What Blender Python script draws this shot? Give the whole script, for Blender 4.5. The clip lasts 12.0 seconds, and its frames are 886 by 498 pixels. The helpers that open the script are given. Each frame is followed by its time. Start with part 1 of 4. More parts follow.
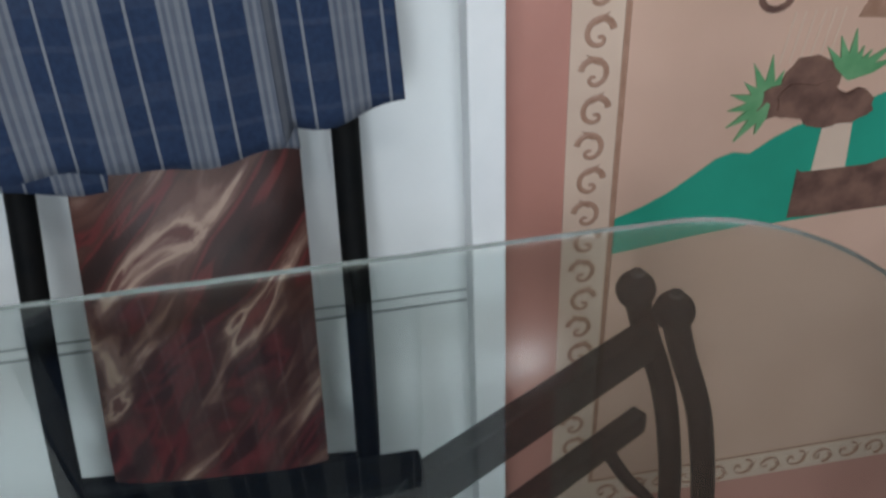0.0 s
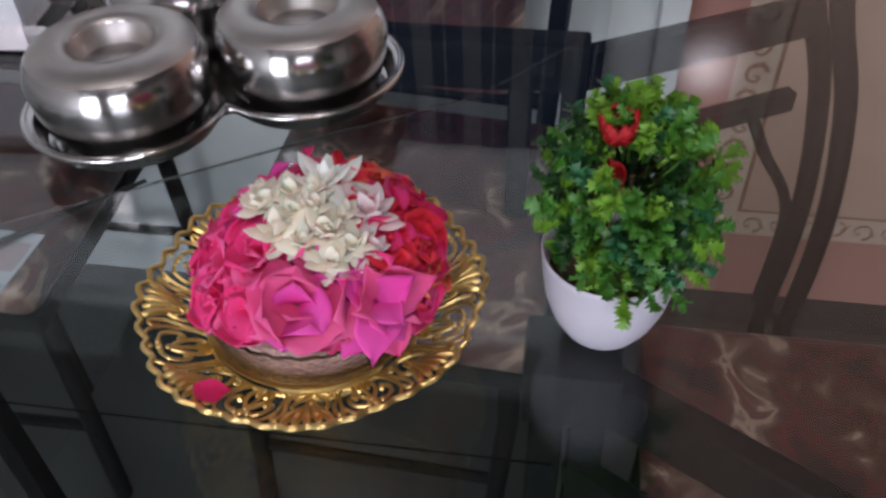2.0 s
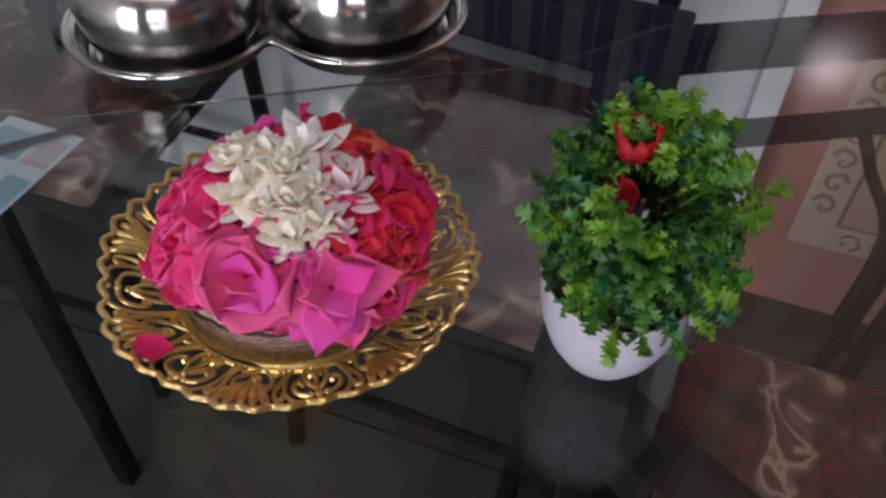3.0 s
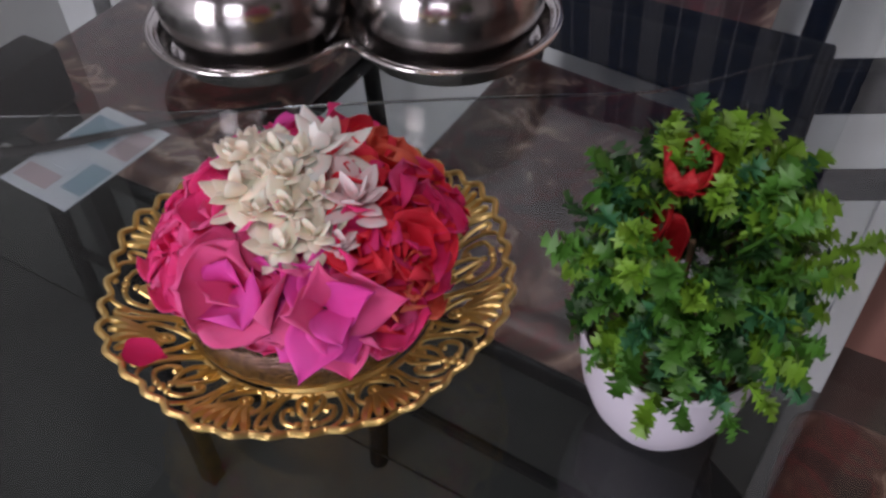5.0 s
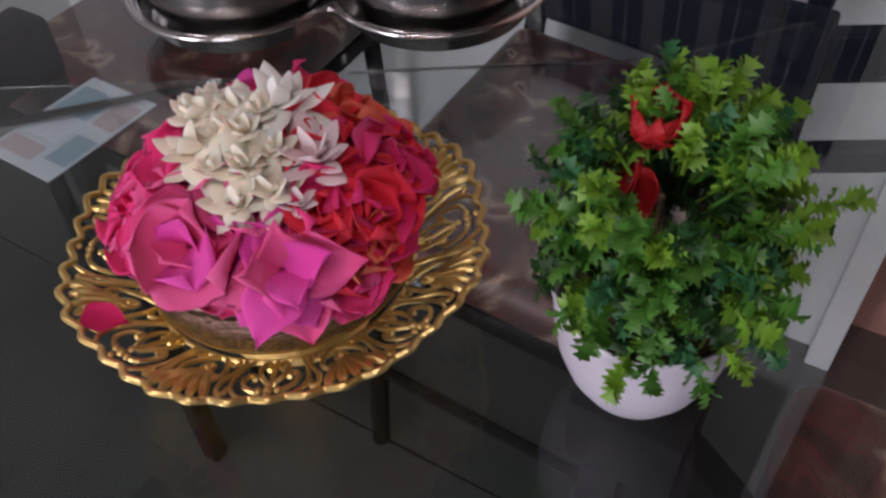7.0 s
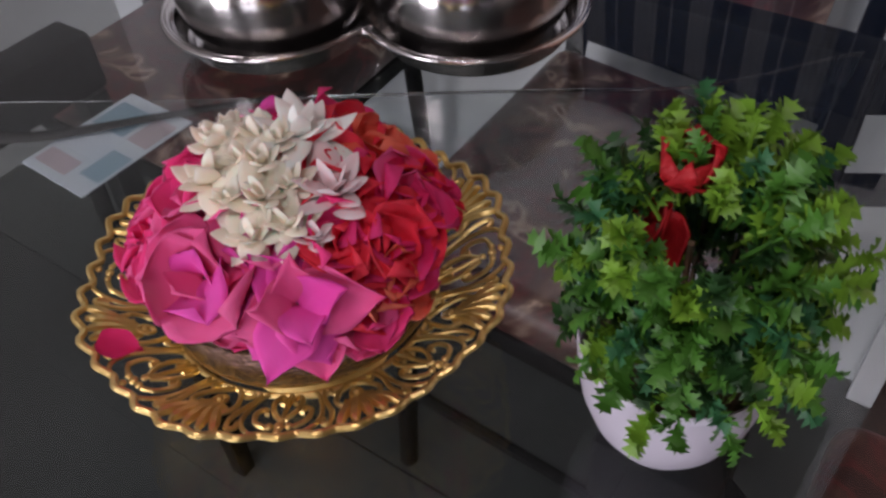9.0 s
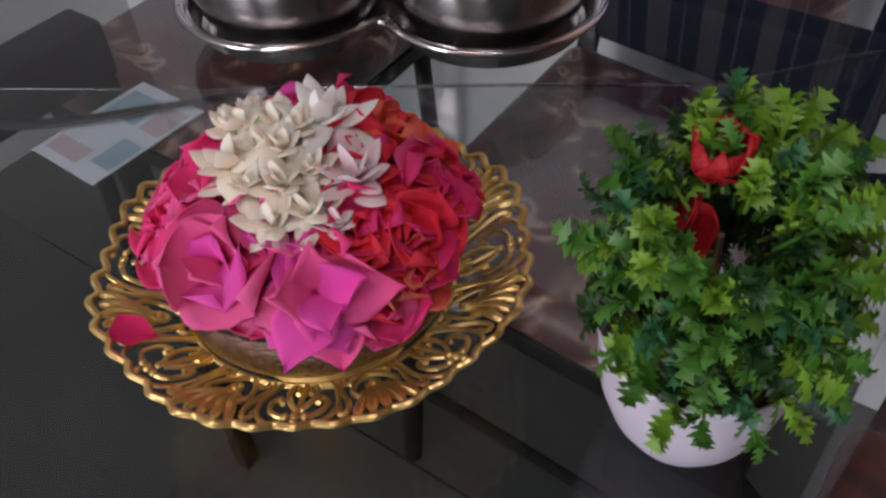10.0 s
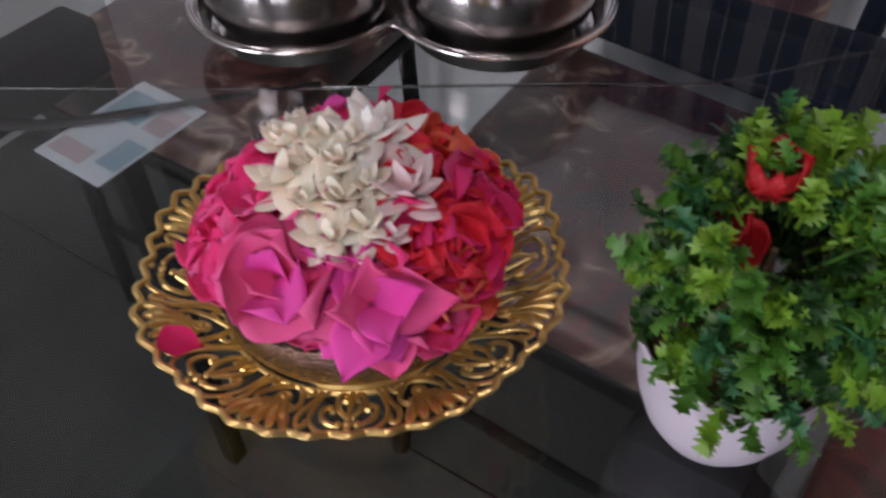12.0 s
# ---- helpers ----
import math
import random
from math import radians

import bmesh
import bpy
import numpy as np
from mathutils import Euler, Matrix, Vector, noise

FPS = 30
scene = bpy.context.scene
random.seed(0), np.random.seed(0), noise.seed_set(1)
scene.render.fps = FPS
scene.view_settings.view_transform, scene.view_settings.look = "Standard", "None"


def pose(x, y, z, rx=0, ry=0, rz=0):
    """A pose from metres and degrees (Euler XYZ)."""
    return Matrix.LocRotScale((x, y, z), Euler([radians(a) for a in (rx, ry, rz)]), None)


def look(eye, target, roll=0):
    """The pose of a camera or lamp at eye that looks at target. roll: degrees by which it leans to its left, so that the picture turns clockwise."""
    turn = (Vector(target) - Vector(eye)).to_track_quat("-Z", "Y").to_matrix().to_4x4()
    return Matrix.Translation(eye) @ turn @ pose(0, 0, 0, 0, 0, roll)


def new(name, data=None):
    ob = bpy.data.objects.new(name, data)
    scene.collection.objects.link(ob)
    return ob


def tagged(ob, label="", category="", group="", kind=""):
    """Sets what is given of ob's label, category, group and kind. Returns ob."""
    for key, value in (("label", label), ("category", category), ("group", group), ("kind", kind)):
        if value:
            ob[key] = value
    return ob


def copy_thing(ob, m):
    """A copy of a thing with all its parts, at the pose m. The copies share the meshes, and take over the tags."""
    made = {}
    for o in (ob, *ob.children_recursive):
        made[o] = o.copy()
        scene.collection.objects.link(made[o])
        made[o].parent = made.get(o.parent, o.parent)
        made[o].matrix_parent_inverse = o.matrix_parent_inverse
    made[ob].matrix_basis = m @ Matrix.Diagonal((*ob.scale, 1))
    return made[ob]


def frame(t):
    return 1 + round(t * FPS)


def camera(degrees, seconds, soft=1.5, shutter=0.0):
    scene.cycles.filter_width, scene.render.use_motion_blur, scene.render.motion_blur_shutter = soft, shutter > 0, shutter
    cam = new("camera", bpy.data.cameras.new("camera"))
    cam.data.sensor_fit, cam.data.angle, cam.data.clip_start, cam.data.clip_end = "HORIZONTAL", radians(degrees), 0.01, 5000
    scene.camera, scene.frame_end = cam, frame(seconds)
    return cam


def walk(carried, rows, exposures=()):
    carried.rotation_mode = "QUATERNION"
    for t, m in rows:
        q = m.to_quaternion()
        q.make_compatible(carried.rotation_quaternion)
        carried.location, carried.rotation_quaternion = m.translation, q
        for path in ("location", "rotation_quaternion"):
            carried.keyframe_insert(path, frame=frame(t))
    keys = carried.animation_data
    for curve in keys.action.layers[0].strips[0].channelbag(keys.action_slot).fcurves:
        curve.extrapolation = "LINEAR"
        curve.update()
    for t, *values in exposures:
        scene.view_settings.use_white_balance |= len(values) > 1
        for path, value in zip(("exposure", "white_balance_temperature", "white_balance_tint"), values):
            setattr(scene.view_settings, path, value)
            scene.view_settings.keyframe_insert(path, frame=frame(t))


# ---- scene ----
cam = camera(55.7, 12.0, soft=2.7, shutter=0.4)
PATH = [
    (0, (0.087, 0.093, 1.134), (0.326, 1.744, 0.031), -2.8),
    (0.5, (0.086, 0.021, 1.081), (0.229, 1.699, 0.002), -3.2),
    (1, (0.175, -0.186, 1.107), (-0.113, 1.332, 0.002), -6.7),
    (1.5, (0.152, -0.224, 1.098), (-0.187, 1.21, -0.102), -6.5),
    (2, (0.101, -0.194, 1.058), (-0.133, 1.175, -0.239), -1.9),
    (2.5, (0.12, -0.168, 1.049), (-0.194, 1.12, -0.313), 1.0),
    (2.7, (0.126, -0.159, 1.05), (-0.229, 1.092, -0.338), 1.6),
    (4.3, (0.16, -0.115, 1.021), (-0.531, 1.106, -0.405), -1.9),
    (4.5, (0.159, -0.114, 1.021), (-0.555, 1.1, -0.399), -2.2),
    (5, (0.158, -0.106, 1.019), (-0.589, 1.096, -0.395), -2.1),
    (5.5, (0.159, -0.095, 1.013), (-0.595, 1.097, -0.405), -1.8),
    (6, (0.168, -0.095, 1.012), (-0.577, 1.084, -0.422), -2.1),
    (6.5, (0.169, -0.098, 1.009), (-0.572, 1.068, -0.438), -2.6),
    (8.5, (0.17, -0.087, 1.005), (-0.667, 1.043, -0.417), -4.5),
    (9, (0.168, -0.085, 1.005), (-0.68, 1.049, -0.408), -4.0),
    (9.5, (0.167, -0.084, 1.002), (-0.687, 1.043, -0.412), -3.8),
    (10, (0.163, -0.087, 1.001), (-0.689, 1.037, -0.416), -3.4),
    (10.5, (0.165, -0.085, 1.001), (-0.676, 1.044, -0.418), -2.8),
    (11, (0.163, -0.084, 1.003), (-0.666, 1.051, -0.419), -2.5),
    (11.5, (0.162, -0.087, 1.002), (-0.642, 1.051, -0.434), -2.1),
    (12, (0.143, -0.1, 1.011), (-0.637, 1.05, -0.427), -1.6),
]
walk(cam, [(t, look(eye, target, roll)) for t, eye, target, roll in PATH],
     [(0.0, -0.1, 6200, 9), (1.5, -0.12, 6250, 20), (2.5, -0.33, 6350, 24), (4.5, -0.40, 6650, 31), (12.0, -0.40, 6650, 31)])

# ---------------------------------------------------------------- light
world = bpy.data.worlds.new("world")
scene.world = world
world.use_nodes = True
WN = world.node_tree
sky = WN.nodes.new("ShaderNodeTexSky")
sky.sky_type, sky.sun_disc, sky.sun_elevation, sky.sun_rotation = "NISHITA", False, radians(40), radians(200)
WN.links.new(sky.outputs[0], WN.nodes["Background"].inputs[0])
WN.nodes["Background"].inputs[1].default_value = 0.12


def area_lamp(name, place, target, sx, sy, watts, colour):
    data = bpy.data.lights.new(name, "AREA")
    data.shape, data.size, data.size_y, data.energy, data.color = "RECTANGLE", sx, sy, watts, colour
    ob = new(name, data)
    ob.matrix_world = look(place, target)
    return ob


area_lamp("door_light", (-0.75, -2.5, 1.05), (-0.3, 0.6, 0.8), 0.85, 1.9, 40, (0.93, 0.97, 1.0))
area_lamp("window_light", (0.85, -2.5, 1.55), (0.5, 0.6, 0.8), 0.95, 1.1, 21, (0.93, 0.97, 1.0))
area_lamp("tube_light", (0.25, -0.75, 2.6), (0.25, -0.75, 0.0), 1.2, 0.05, 13, (1.0, 0.96, 0.92))

# ---------------------------------------------------------------- materials


def material(name, colour, rough=0.5, metal=0.0, second=None, scale=30.0, amount=0.5, bump=0.0, bump_scale=None, detail=5.0, **more):
    """A node material: base colour mottled with a second one by noise, noise relief and varied gloss."""
    m = bpy.data.materials.new(name)
    m.use_nodes = True
    n, l = m.node_tree.nodes, m.node_tree.links
    b = n["Principled BSDF"]
    b.inputs["Roughness"].default_value, b.inputs["Metallic"].default_value = rough, metal
    co = n.new("ShaderNodeTexCoord")
    second = second or tuple(c * 0.8 for c in colour)
    tex = n.new("ShaderNodeTexNoise")
    tex.inputs["Scale"].default_value, tex.inputs["Detail"].default_value = scale, detail
    l.new(co.outputs["Object"], tex.inputs["Vector"])
    ramp = n.new("ShaderNodeValToRGB")
    ramp.color_ramp.elements[0].position, ramp.color_ramp.elements[1].position = 0.5 - 0.25 * amount - 0.05, 0.5 + 0.25 * amount
    ramp.color_ramp.elements[0].color, ramp.color_ramp.elements[1].color = (*colour, 1), (*second, 1)
    l.new(tex.outputs["Fac"], ramp.inputs[0])
    l.new(ramp.outputs[0], b.inputs["Base Color"])
    fine = n.new("ShaderNodeTexNoise")
    fine.inputs["Scale"].default_value, fine.inputs["Detail"].default_value = bump_scale or scale * 6, 4
    l.new(co.outputs["Object"], fine.inputs["Vector"])
    rr = n.new("ShaderNodeMapRange")
    rr.inputs["To Min"].default_value, rr.inputs["To Max"].default_value = max(0.02, rough * 0.8), min(1, rough * 1.25)
    l.new(fine.outputs["Fac"], rr.inputs["Value"])
    l.new(rr.outputs[0], b.inputs["Roughness"])
    if bump:
        bp = n.new("ShaderNodeBump")
        bp.inputs["Strength"].default_value, bp.inputs["Distance"].default_value = bump, 0.002
        l.new(fine.outputs["Fac"], bp.inputs["Height"])
        l.new(bp.outputs[0], b.inputs["Normal"])
    for key, value in more.items():
        b.inputs[" ".join(w.upper() if w == "ior" else w.title() for w in key.split("_"))].default_value = value
    return m


def glass_material(name, colour, rough=0.0, ior=1.45):
    m = bpy.data.materials.new(name)
    m.use_nodes = True
    b = m.node_tree.nodes["Principled BSDF"]
    b.inputs["Base Color"].default_value = (*colour, 1)
    b.inputs["Roughness"].default_value = rough
    b.inputs["IOR"].default_value = ior
    b.inputs["Transmission Weight"].default_value = 1.0
    return m


def marbled(name):
    """Red-brown satin upholstery with cream flame-like streaks."""
    m = bpy.data.materials.new(name)
    m.use_nodes = True
    n, l = m.node_tree.nodes, m.node_tree.links
    b = n["Principled BSDF"]
    b.inputs["Roughness"].default_value = 0.42
    co = n.new("ShaderNodeTexCoord")
    mp = n.new("ShaderNodeMapping")
    mp.inputs["Rotation"].default_value = (0.2, -0.62, 0.1)
    mp.inputs["Location"].default_value = (3.3, 1.9, 7.4)
    l.new(co.outputs["Object"], mp.inputs["Vector"])
    drawn = n.new("ShaderNodeMapping")
    drawn.inputs["Scale"].default_value = (24, 20, 4.8)
    l.new(mp.outputs[0], drawn.inputs["Vector"])
    warp = n.new("ShaderNodeTexNoise")
    warp.inputs["Scale"].default_value, warp.inputs["Detail"].default_value, warp.inputs["Distortion"].default_value = 1.0, 6.0, 0.8
    l.new(drawn.outputs[0], warp.inputs["Vector"])
    ramp = n.new("ShaderNodeValToRGB")
    e = ramp.color_ramp.elements
    ramp.color_ramp.interpolation = "EASE"
    e[0].position, e[0].color = 0.30, (0.020, 0.008, 0.007, 1)
    e[1].position, e[1].color = 0.72, (0.141, 0.037, 0.033, 1)
    for p, c in ((0.40, (0.037, 0.012, 0.010, 1)), (0.45, (0.111, 0.019, 0.019, 1)), (0.50, (0.056, 0.021, 0.016, 1)), (0.545, (0.089, 0.037, 0.028, 1)), (0.595, (0.178, 0.104, 0.081, 1)), (0.635, (0.38, 0.265, 0.205, 1)), (0.675, (0.104, 0.037, 0.031, 1))):
        s = e.new(p)
        s.color = c
    l.new(warp.outputs["Fac"], ramp.inputs[0])
    l.new(ramp.outputs[0], b.inputs["Base Color"])
    weave = n.new("ShaderNodeTexNoise")
    weave.inputs["Scale"].default_value = 260
    l.new(co.outputs["Object"], weave.inputs["Vector"])
    bp = n.new("ShaderNodeBump")
    bp.inputs["Strength"].default_value, bp.inputs["Distance"].default_value = 0.25, 0.001
    l.new(weave.outputs["Fac"], bp.inputs["Height"])
    l.new(bp.outputs[0], b.inputs["Normal"])
    return m


M_WHITE = material("white_wall_paint", (0.78, 0.81, 0.82), 0.55, second=(0.72, 0.76, 0.77), scale=6, bump=0.15, bump_scale=90)
M_SHADOW_LINE = material("grey_shadow_line", (0.27, 0.29, 0.29), 0.55, second=(0.36, 0.38, 0.38), scale=20)
M_TRIM = material("white_gloss_paint", (0.86, 0.88, 0.90), 0.35, second=(0.80, 0.83, 0.85), scale=14, bump=0.1)
M_PINK = material("dusty_pink_paint", (0.56, 0.275, 0.225), 0.36, second=(0.50, 0.24, 0.195), scale=7, bump=0.2, bump_scale=80)
M_PEACH = material("peach_paint", (0.68, 0.46, 0.36), 0.36, second=(0.63, 0.42, 0.325), scale=7, bump=0.2, bump_scale=80)
M_CREAM = material("cream_border_paint", (0.71, 0.55, 0.44), 0.36, second=(0.65, 0.49, 0.39), scale=12, bump=0.2, bump_scale=80)
M_BROWNLINE = material("brown_scroll_paint", (0.33, 0.185, 0.125), 0.45, second=(0.42, 0.25, 0.18), scale=60)
M_HILL = material("sea_green_paint", (0.03, 0.36, 0.25), 0.45, second=(0.025, 0.31, 0.21), scale=10, bump=0.15)
M_ROCK = material("brown_rock_paint", (0.10, 0.05, 0.04), 0.55, second=(0.22, 0.12, 0.09), scale=35, bump=0.5, bump_scale=60)
M_PALM = material("painted_leaf_green", (0.10, 0.30, 0.13), 0.5, second=(0.18, 0.40, 0.2), scale=30)
M_FLOOR = material("grey_floor_tile", (0.052, 0.058, 0.055), 0.38, second=(0.040, 0.045, 0.043), scale=5, bump=0.08)
M_GROUT = material("dark_grout", (0.040, 0.045, 0.043), 0.8)
M_CEIL = material("ceiling_paint", (0.14, 0.136, 0.132), 0.7, second=(0.12, 0.117, 0.113), scale=5)
M_UPPER = material("darkened_upper_wall", (0.085, 0.075, 0.071), 0.6, second=(0.070, 0.062, 0.058), scale=5, bump=0.1)
M_WEST = material("pale_grey_paint", (0.60, 0.61, 0.60), 0.6, second=(0.54, 0.55, 0.54), scale=5, bump=0.1)
M_ROOM = material("room_wall_paint", (0.22, 0.20, 0.185), 0.6, second=(0.19, 0.175, 0.16), scale=5, bump=0.1)
M_BLACK = material("black_enamel", (0.006, 0.007, 0.008), 0.5, second=(0.010, 0.010, 0.010), scale=40, bump=0.05, specular_ior_level=0.04)
M_PADS = material("black_rubber", (0.02, 0.02, 0.02), 0.7)
M_SATIN = marbled("marbled_red_brown_satin")
M_GLASS = glass_material("green_tinted_glass", (0.69, 0.75, 0.735), 0.0, 1.42)
M_EDGE = glass_material("ground_glass_edge", (0.30, 0.38, 0.355), 0.35)
M_EDGE.node_tree.nodes["Principled BSDF"].inputs["Transmission Weight"].default_value = 0.7
M_PANE = glass_material("clear_float_glass", (0.92, 0.94, 0.93), 0.0, 1.36)
M_CLEAR = glass_material("clear_pressed_glass", (0.86, 0.78, 0.75), 0.16)
M_GOLD = material("gold_plated_metal", (0.90, 0.68, 0.275), 0.33, 0.93, second=(0.82, 0.58, 0.20), scale=60, bump=0.2, bump_scale=500)
M_STEEL = material("brushed_stainless_steel", (0.60, 0.585, 0.585), 0.15, 1.0, second=(0.58, 0.56, 0.54), scale=25, bump=0.06, bump_scale=400)
M_STEEL_DULL = material("satin_stainless_steel", (0.66, 0.63, 0.60), 0.42, 1.0, second=(0.54, 0.50, 0.46), scale=25, bump=0.06, bump_scale=400)
M_BRUSHED = material("turned_stainless_steel", (0.62, 0.605, 0.60), 0.17, 1.0, second=(0.59, 0.57, 0.555), scale=25, bump=0.04, bump_scale=400)
BR = M_BRUSHED.node_tree
turned = BR.nodes.new("ShaderNodeTangent")
turned.direction_type, turned.axis = "RADIAL", "Z"
BR.links.new(turned.outputs[0], BR.nodes["Principled BSDF"].inputs["Tangent"])
BR.nodes["Principled BSDF"].inputs["Anisotropic"].default_value = 0.8
BR.nodes["Principled BSDF"].inputs["Anisotropic Rotation"].default_value = 0.25
M_POT = material("white_plastic", (0.60, 0.585, 0.655), 0.34, second=(0.565, 0.55, 0.62), scale=30, bump=0.03)
M_PAPER = material("white_tissue_paper", (0.62, 0.63, 0.66), 0.85, second=(0.57, 0.58, 0.61), scale=60, bump=0.3)
M_RED = material("red_felt", (0.50, 0.008, 0.012), 0.6, second=(0.38, 0.006, 0.01), scale=150, bump=0.3)
M_STEM = material("brown_stem", (0.13, 0.06, 0.03), 0.7, second=(0.07, 0.06, 0.03), scale=200)
M_BOWL = glass_material("pressed_bowl_glass", (0.93, 0.87, 0.84), 0.16, 1.3)
b_n, b_l = M_BOWL.node_tree.nodes, M_BOWL.node_tree.links
b_tex, b_bump = b_n.new("ShaderNodeTexVoronoi"), b_n.new("ShaderNodeBump")
b_tex.inputs["Scale"].default_value = 700
b_bump.inputs["Strength"].default_value, b_bump.inputs["Distance"].default_value = 0.30, 0.001
b_l.new(b_n.new("ShaderNodeTexCoord").outputs["Object"], b_tex.inputs["Vector"])
b_l.new(b_tex.outputs["Distance"], b_bump.inputs["Height"])
b_l.new(b_bump.outputs[0], b_n["Principled BSDF"].inputs["Normal"])
M_BED = material("brown_stems", (0.20, 0.11, 0.095), 0.7, second=(0.50, 0.35, 0.31), scale=330, amount=0.7, bump=0.8, bump_scale=400)
M_CARD = material("pale_blue_card", (0.50, 0.55, 0.60), 0.5, second=(0.44, 0.50, 0.56), scale=40)
M_CARD_BLUE = material("blue_print", (0.18, 0.29, 0.36), 0.5, second=(0.22, 0.33, 0.39), scale=40)
M_CARD_PINK = material("pink_print", (0.42, 0.35, 0.37), 0.5, second=(0.38, 0.33, 0.35), scale=40)


def petal_material(name, base, tip, rough=0.75, crease=0.08, soft=0.3):
    m = material(name, base, rough, second=tip, scale=38, amount=1.0, bump=crease, bump_scale=260, detail=2.0, specular_ior_level=0.22)
    b = m.node_tree.nodes["Principled BSDF"]
    b.inputs["Subsurface Weight"].default_value = soft
    b.inputs["Subsurface Radius"].default_value = (0.005, 0.003, 0.003)
    b.inputs["Subsurface Scale"].default_value = 0.5
    return m


P_MAGENTA = petal_material("magenta_bract", (0.80, 0.035, 0.32), (0.85, 0.10, 0.43))
P_PINK = petal_material("pink_bract", (0.82, 0.055, 0.22), (0.86, 0.13, 0.32))
P_DEEP = petal_material("deep_pink_bract", (0.80, 0.020, 0.14), (0.85, 0.055, 0.22))
P_RED = petal_material("red_bract", (0.88, 0.018, 0.045), (0.90, 0.05, 0.08))
P_CORAL = petal_material("coral_bract", (0.92, 0.09, 0.05), (0.88, 0.20, 0.13))
P_WHITE = petal_material("white_jasmine_petal", (0.92, 0.87, 0.80), (0.94, 0.91, 0.86), 0.7, 0.03, 0.7)
P_BLUSH = petal_material("blush_jasmine_petal", (0.84, 0.62, 0.64), (0.89, 0.74, 0.75), 0.7, 0.03, 0.7)
P_CREAM = petal_material("cream_jasmine_petal", (0.92, 0.81, 0.63), (0.94, 0.87, 0.73), 0.7, 0.03, 0.7)
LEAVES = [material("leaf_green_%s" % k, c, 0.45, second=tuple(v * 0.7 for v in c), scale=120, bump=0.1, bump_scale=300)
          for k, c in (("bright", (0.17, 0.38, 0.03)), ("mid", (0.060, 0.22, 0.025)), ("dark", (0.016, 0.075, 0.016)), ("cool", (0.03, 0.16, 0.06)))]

# ---------------------------------------------------------------- mesh helpers


def mesh_of(name, bm, mat, smooth=True):
    me = bpy.data.meshes.new(name)
    bm.normal_update()
    bm.to_mesh(me)
    bm.free()
    for mm in (mat if isinstance(mat, (list, tuple)) else [mat]):
        me.materials.append(mm)
    if smooth:
        for p in me.polygons:
            p.use_smooth = True
        me.set_sharp_from_angle(angle=radians(40))
    return me


def part(name, bm, mat, parent=None, label="", m=None, smooth=True):
    """Links a bmesh as one mesh object under a thing or a part."""
    ob = new(name, mesh_of(name, bm, mat, smooth))
    if parent:
        ob.parent = parent
    if m is not None:
        ob.matrix_basis = m
    return tagged(ob, label)


def thing(name, place, label, category, group="", kind="", turn=0.0):
    ob = new(name)
    ob.empty_display_size = 0.02
    ob.matrix_basis = pose(*place, 0, 0, turn)
    return tagged(ob, label, category, group, kind)


def setting(name, bm, mat, label, category, smooth=False):
    return tagged(part(name, bm, mat, None, smooth=smooth), label, category, "", "structure")


def box(bm, x0, y0, z0, x1, y1, z1, bevel=0.0, seg=2):
    r = bmesh.ops.create_cube(bm, size=1.0, matrix=Matrix.Translation(((x0 + x1) / 2, (y0 + y1) / 2, (z0 + z1) / 2)) @ Matrix.Diagonal((x1 - x0, y1 - y0, z1 - z0, 1)))
    if bevel:
        edges = list({e for v in r["verts"] for e in v.link_edges})
        bmesh.ops.bevel(bm, geom=edges, offset=bevel, segments=seg, affect="EDGES", profile=0.5)
    return bm


def lathe(bm, profile, seg=48, close=False):
    """Turns a profile of (radius, height) round z."""
    rings = []
    for r, z in profile:
        if r < 1e-6:
            rings.append([bm.verts.new((0, 0, z))])
        else:
            rings.append([bm.verts.new((r * math.cos(math.tau * k / seg), r * math.sin(math.tau * k / seg), z)) for k in range(seg)])
    for a, b in zip(rings, rings[1:]):
        for k in range(seg):
            j = (k + 1) % seg
            if len(a) == 1:
                bm.faces.new((a[0], b[j], b[k]))
            elif len(b) == 1:
                bm.faces.new((a[k], a[j], b[0]))
            else:
                bm.faces.new((a[k], a[j], b[j], b[k]))
    return bm


def tube(bm, points, radius, seg=10, closed=False, flat=1.0):
    """A round (or flattened) rod through points; radius may be a list."""
    pts = [Vector(p) for p in points]
    n = len(pts)
    rad = radius if isinstance(radius, (list, tuple)) else [radius] * n
    rings, side = [], None
    for i, p in enumerate(pts):
        a = pts[(i - 1) % n] if closed or i else p
        b = pts[(i + 1) % n] if closed or i < n - 1 else p
        d = (b - a).normalized()
        if side is None:
            side = d.cross(Vector((0, 0, 1)) if abs(d.z) < 0.9 else Vector((0, 1, 0))).normalized()
        else:
            side = (side - d * side.dot(d)).normalized()
        up = side.cross(d)
        rings.append([bm.verts.new(p + rad[i] * (math.cos(math.tau * k / seg) * side + flat * math.sin(math.tau * k / seg) * up)) for k in range(seg)])
    for i in range(n if closed else n - 1):
        a, b = rings[i], rings[(i + 1) % n]
        for k in range(seg):
            j = (k + 1) % seg
            bm.faces.new((a[k], a[j], b[j], b[k]))
    if not closed:
        bm.faces.new(rings[0][::-1])
        bm.faces.new(rings[-1])
    return bm


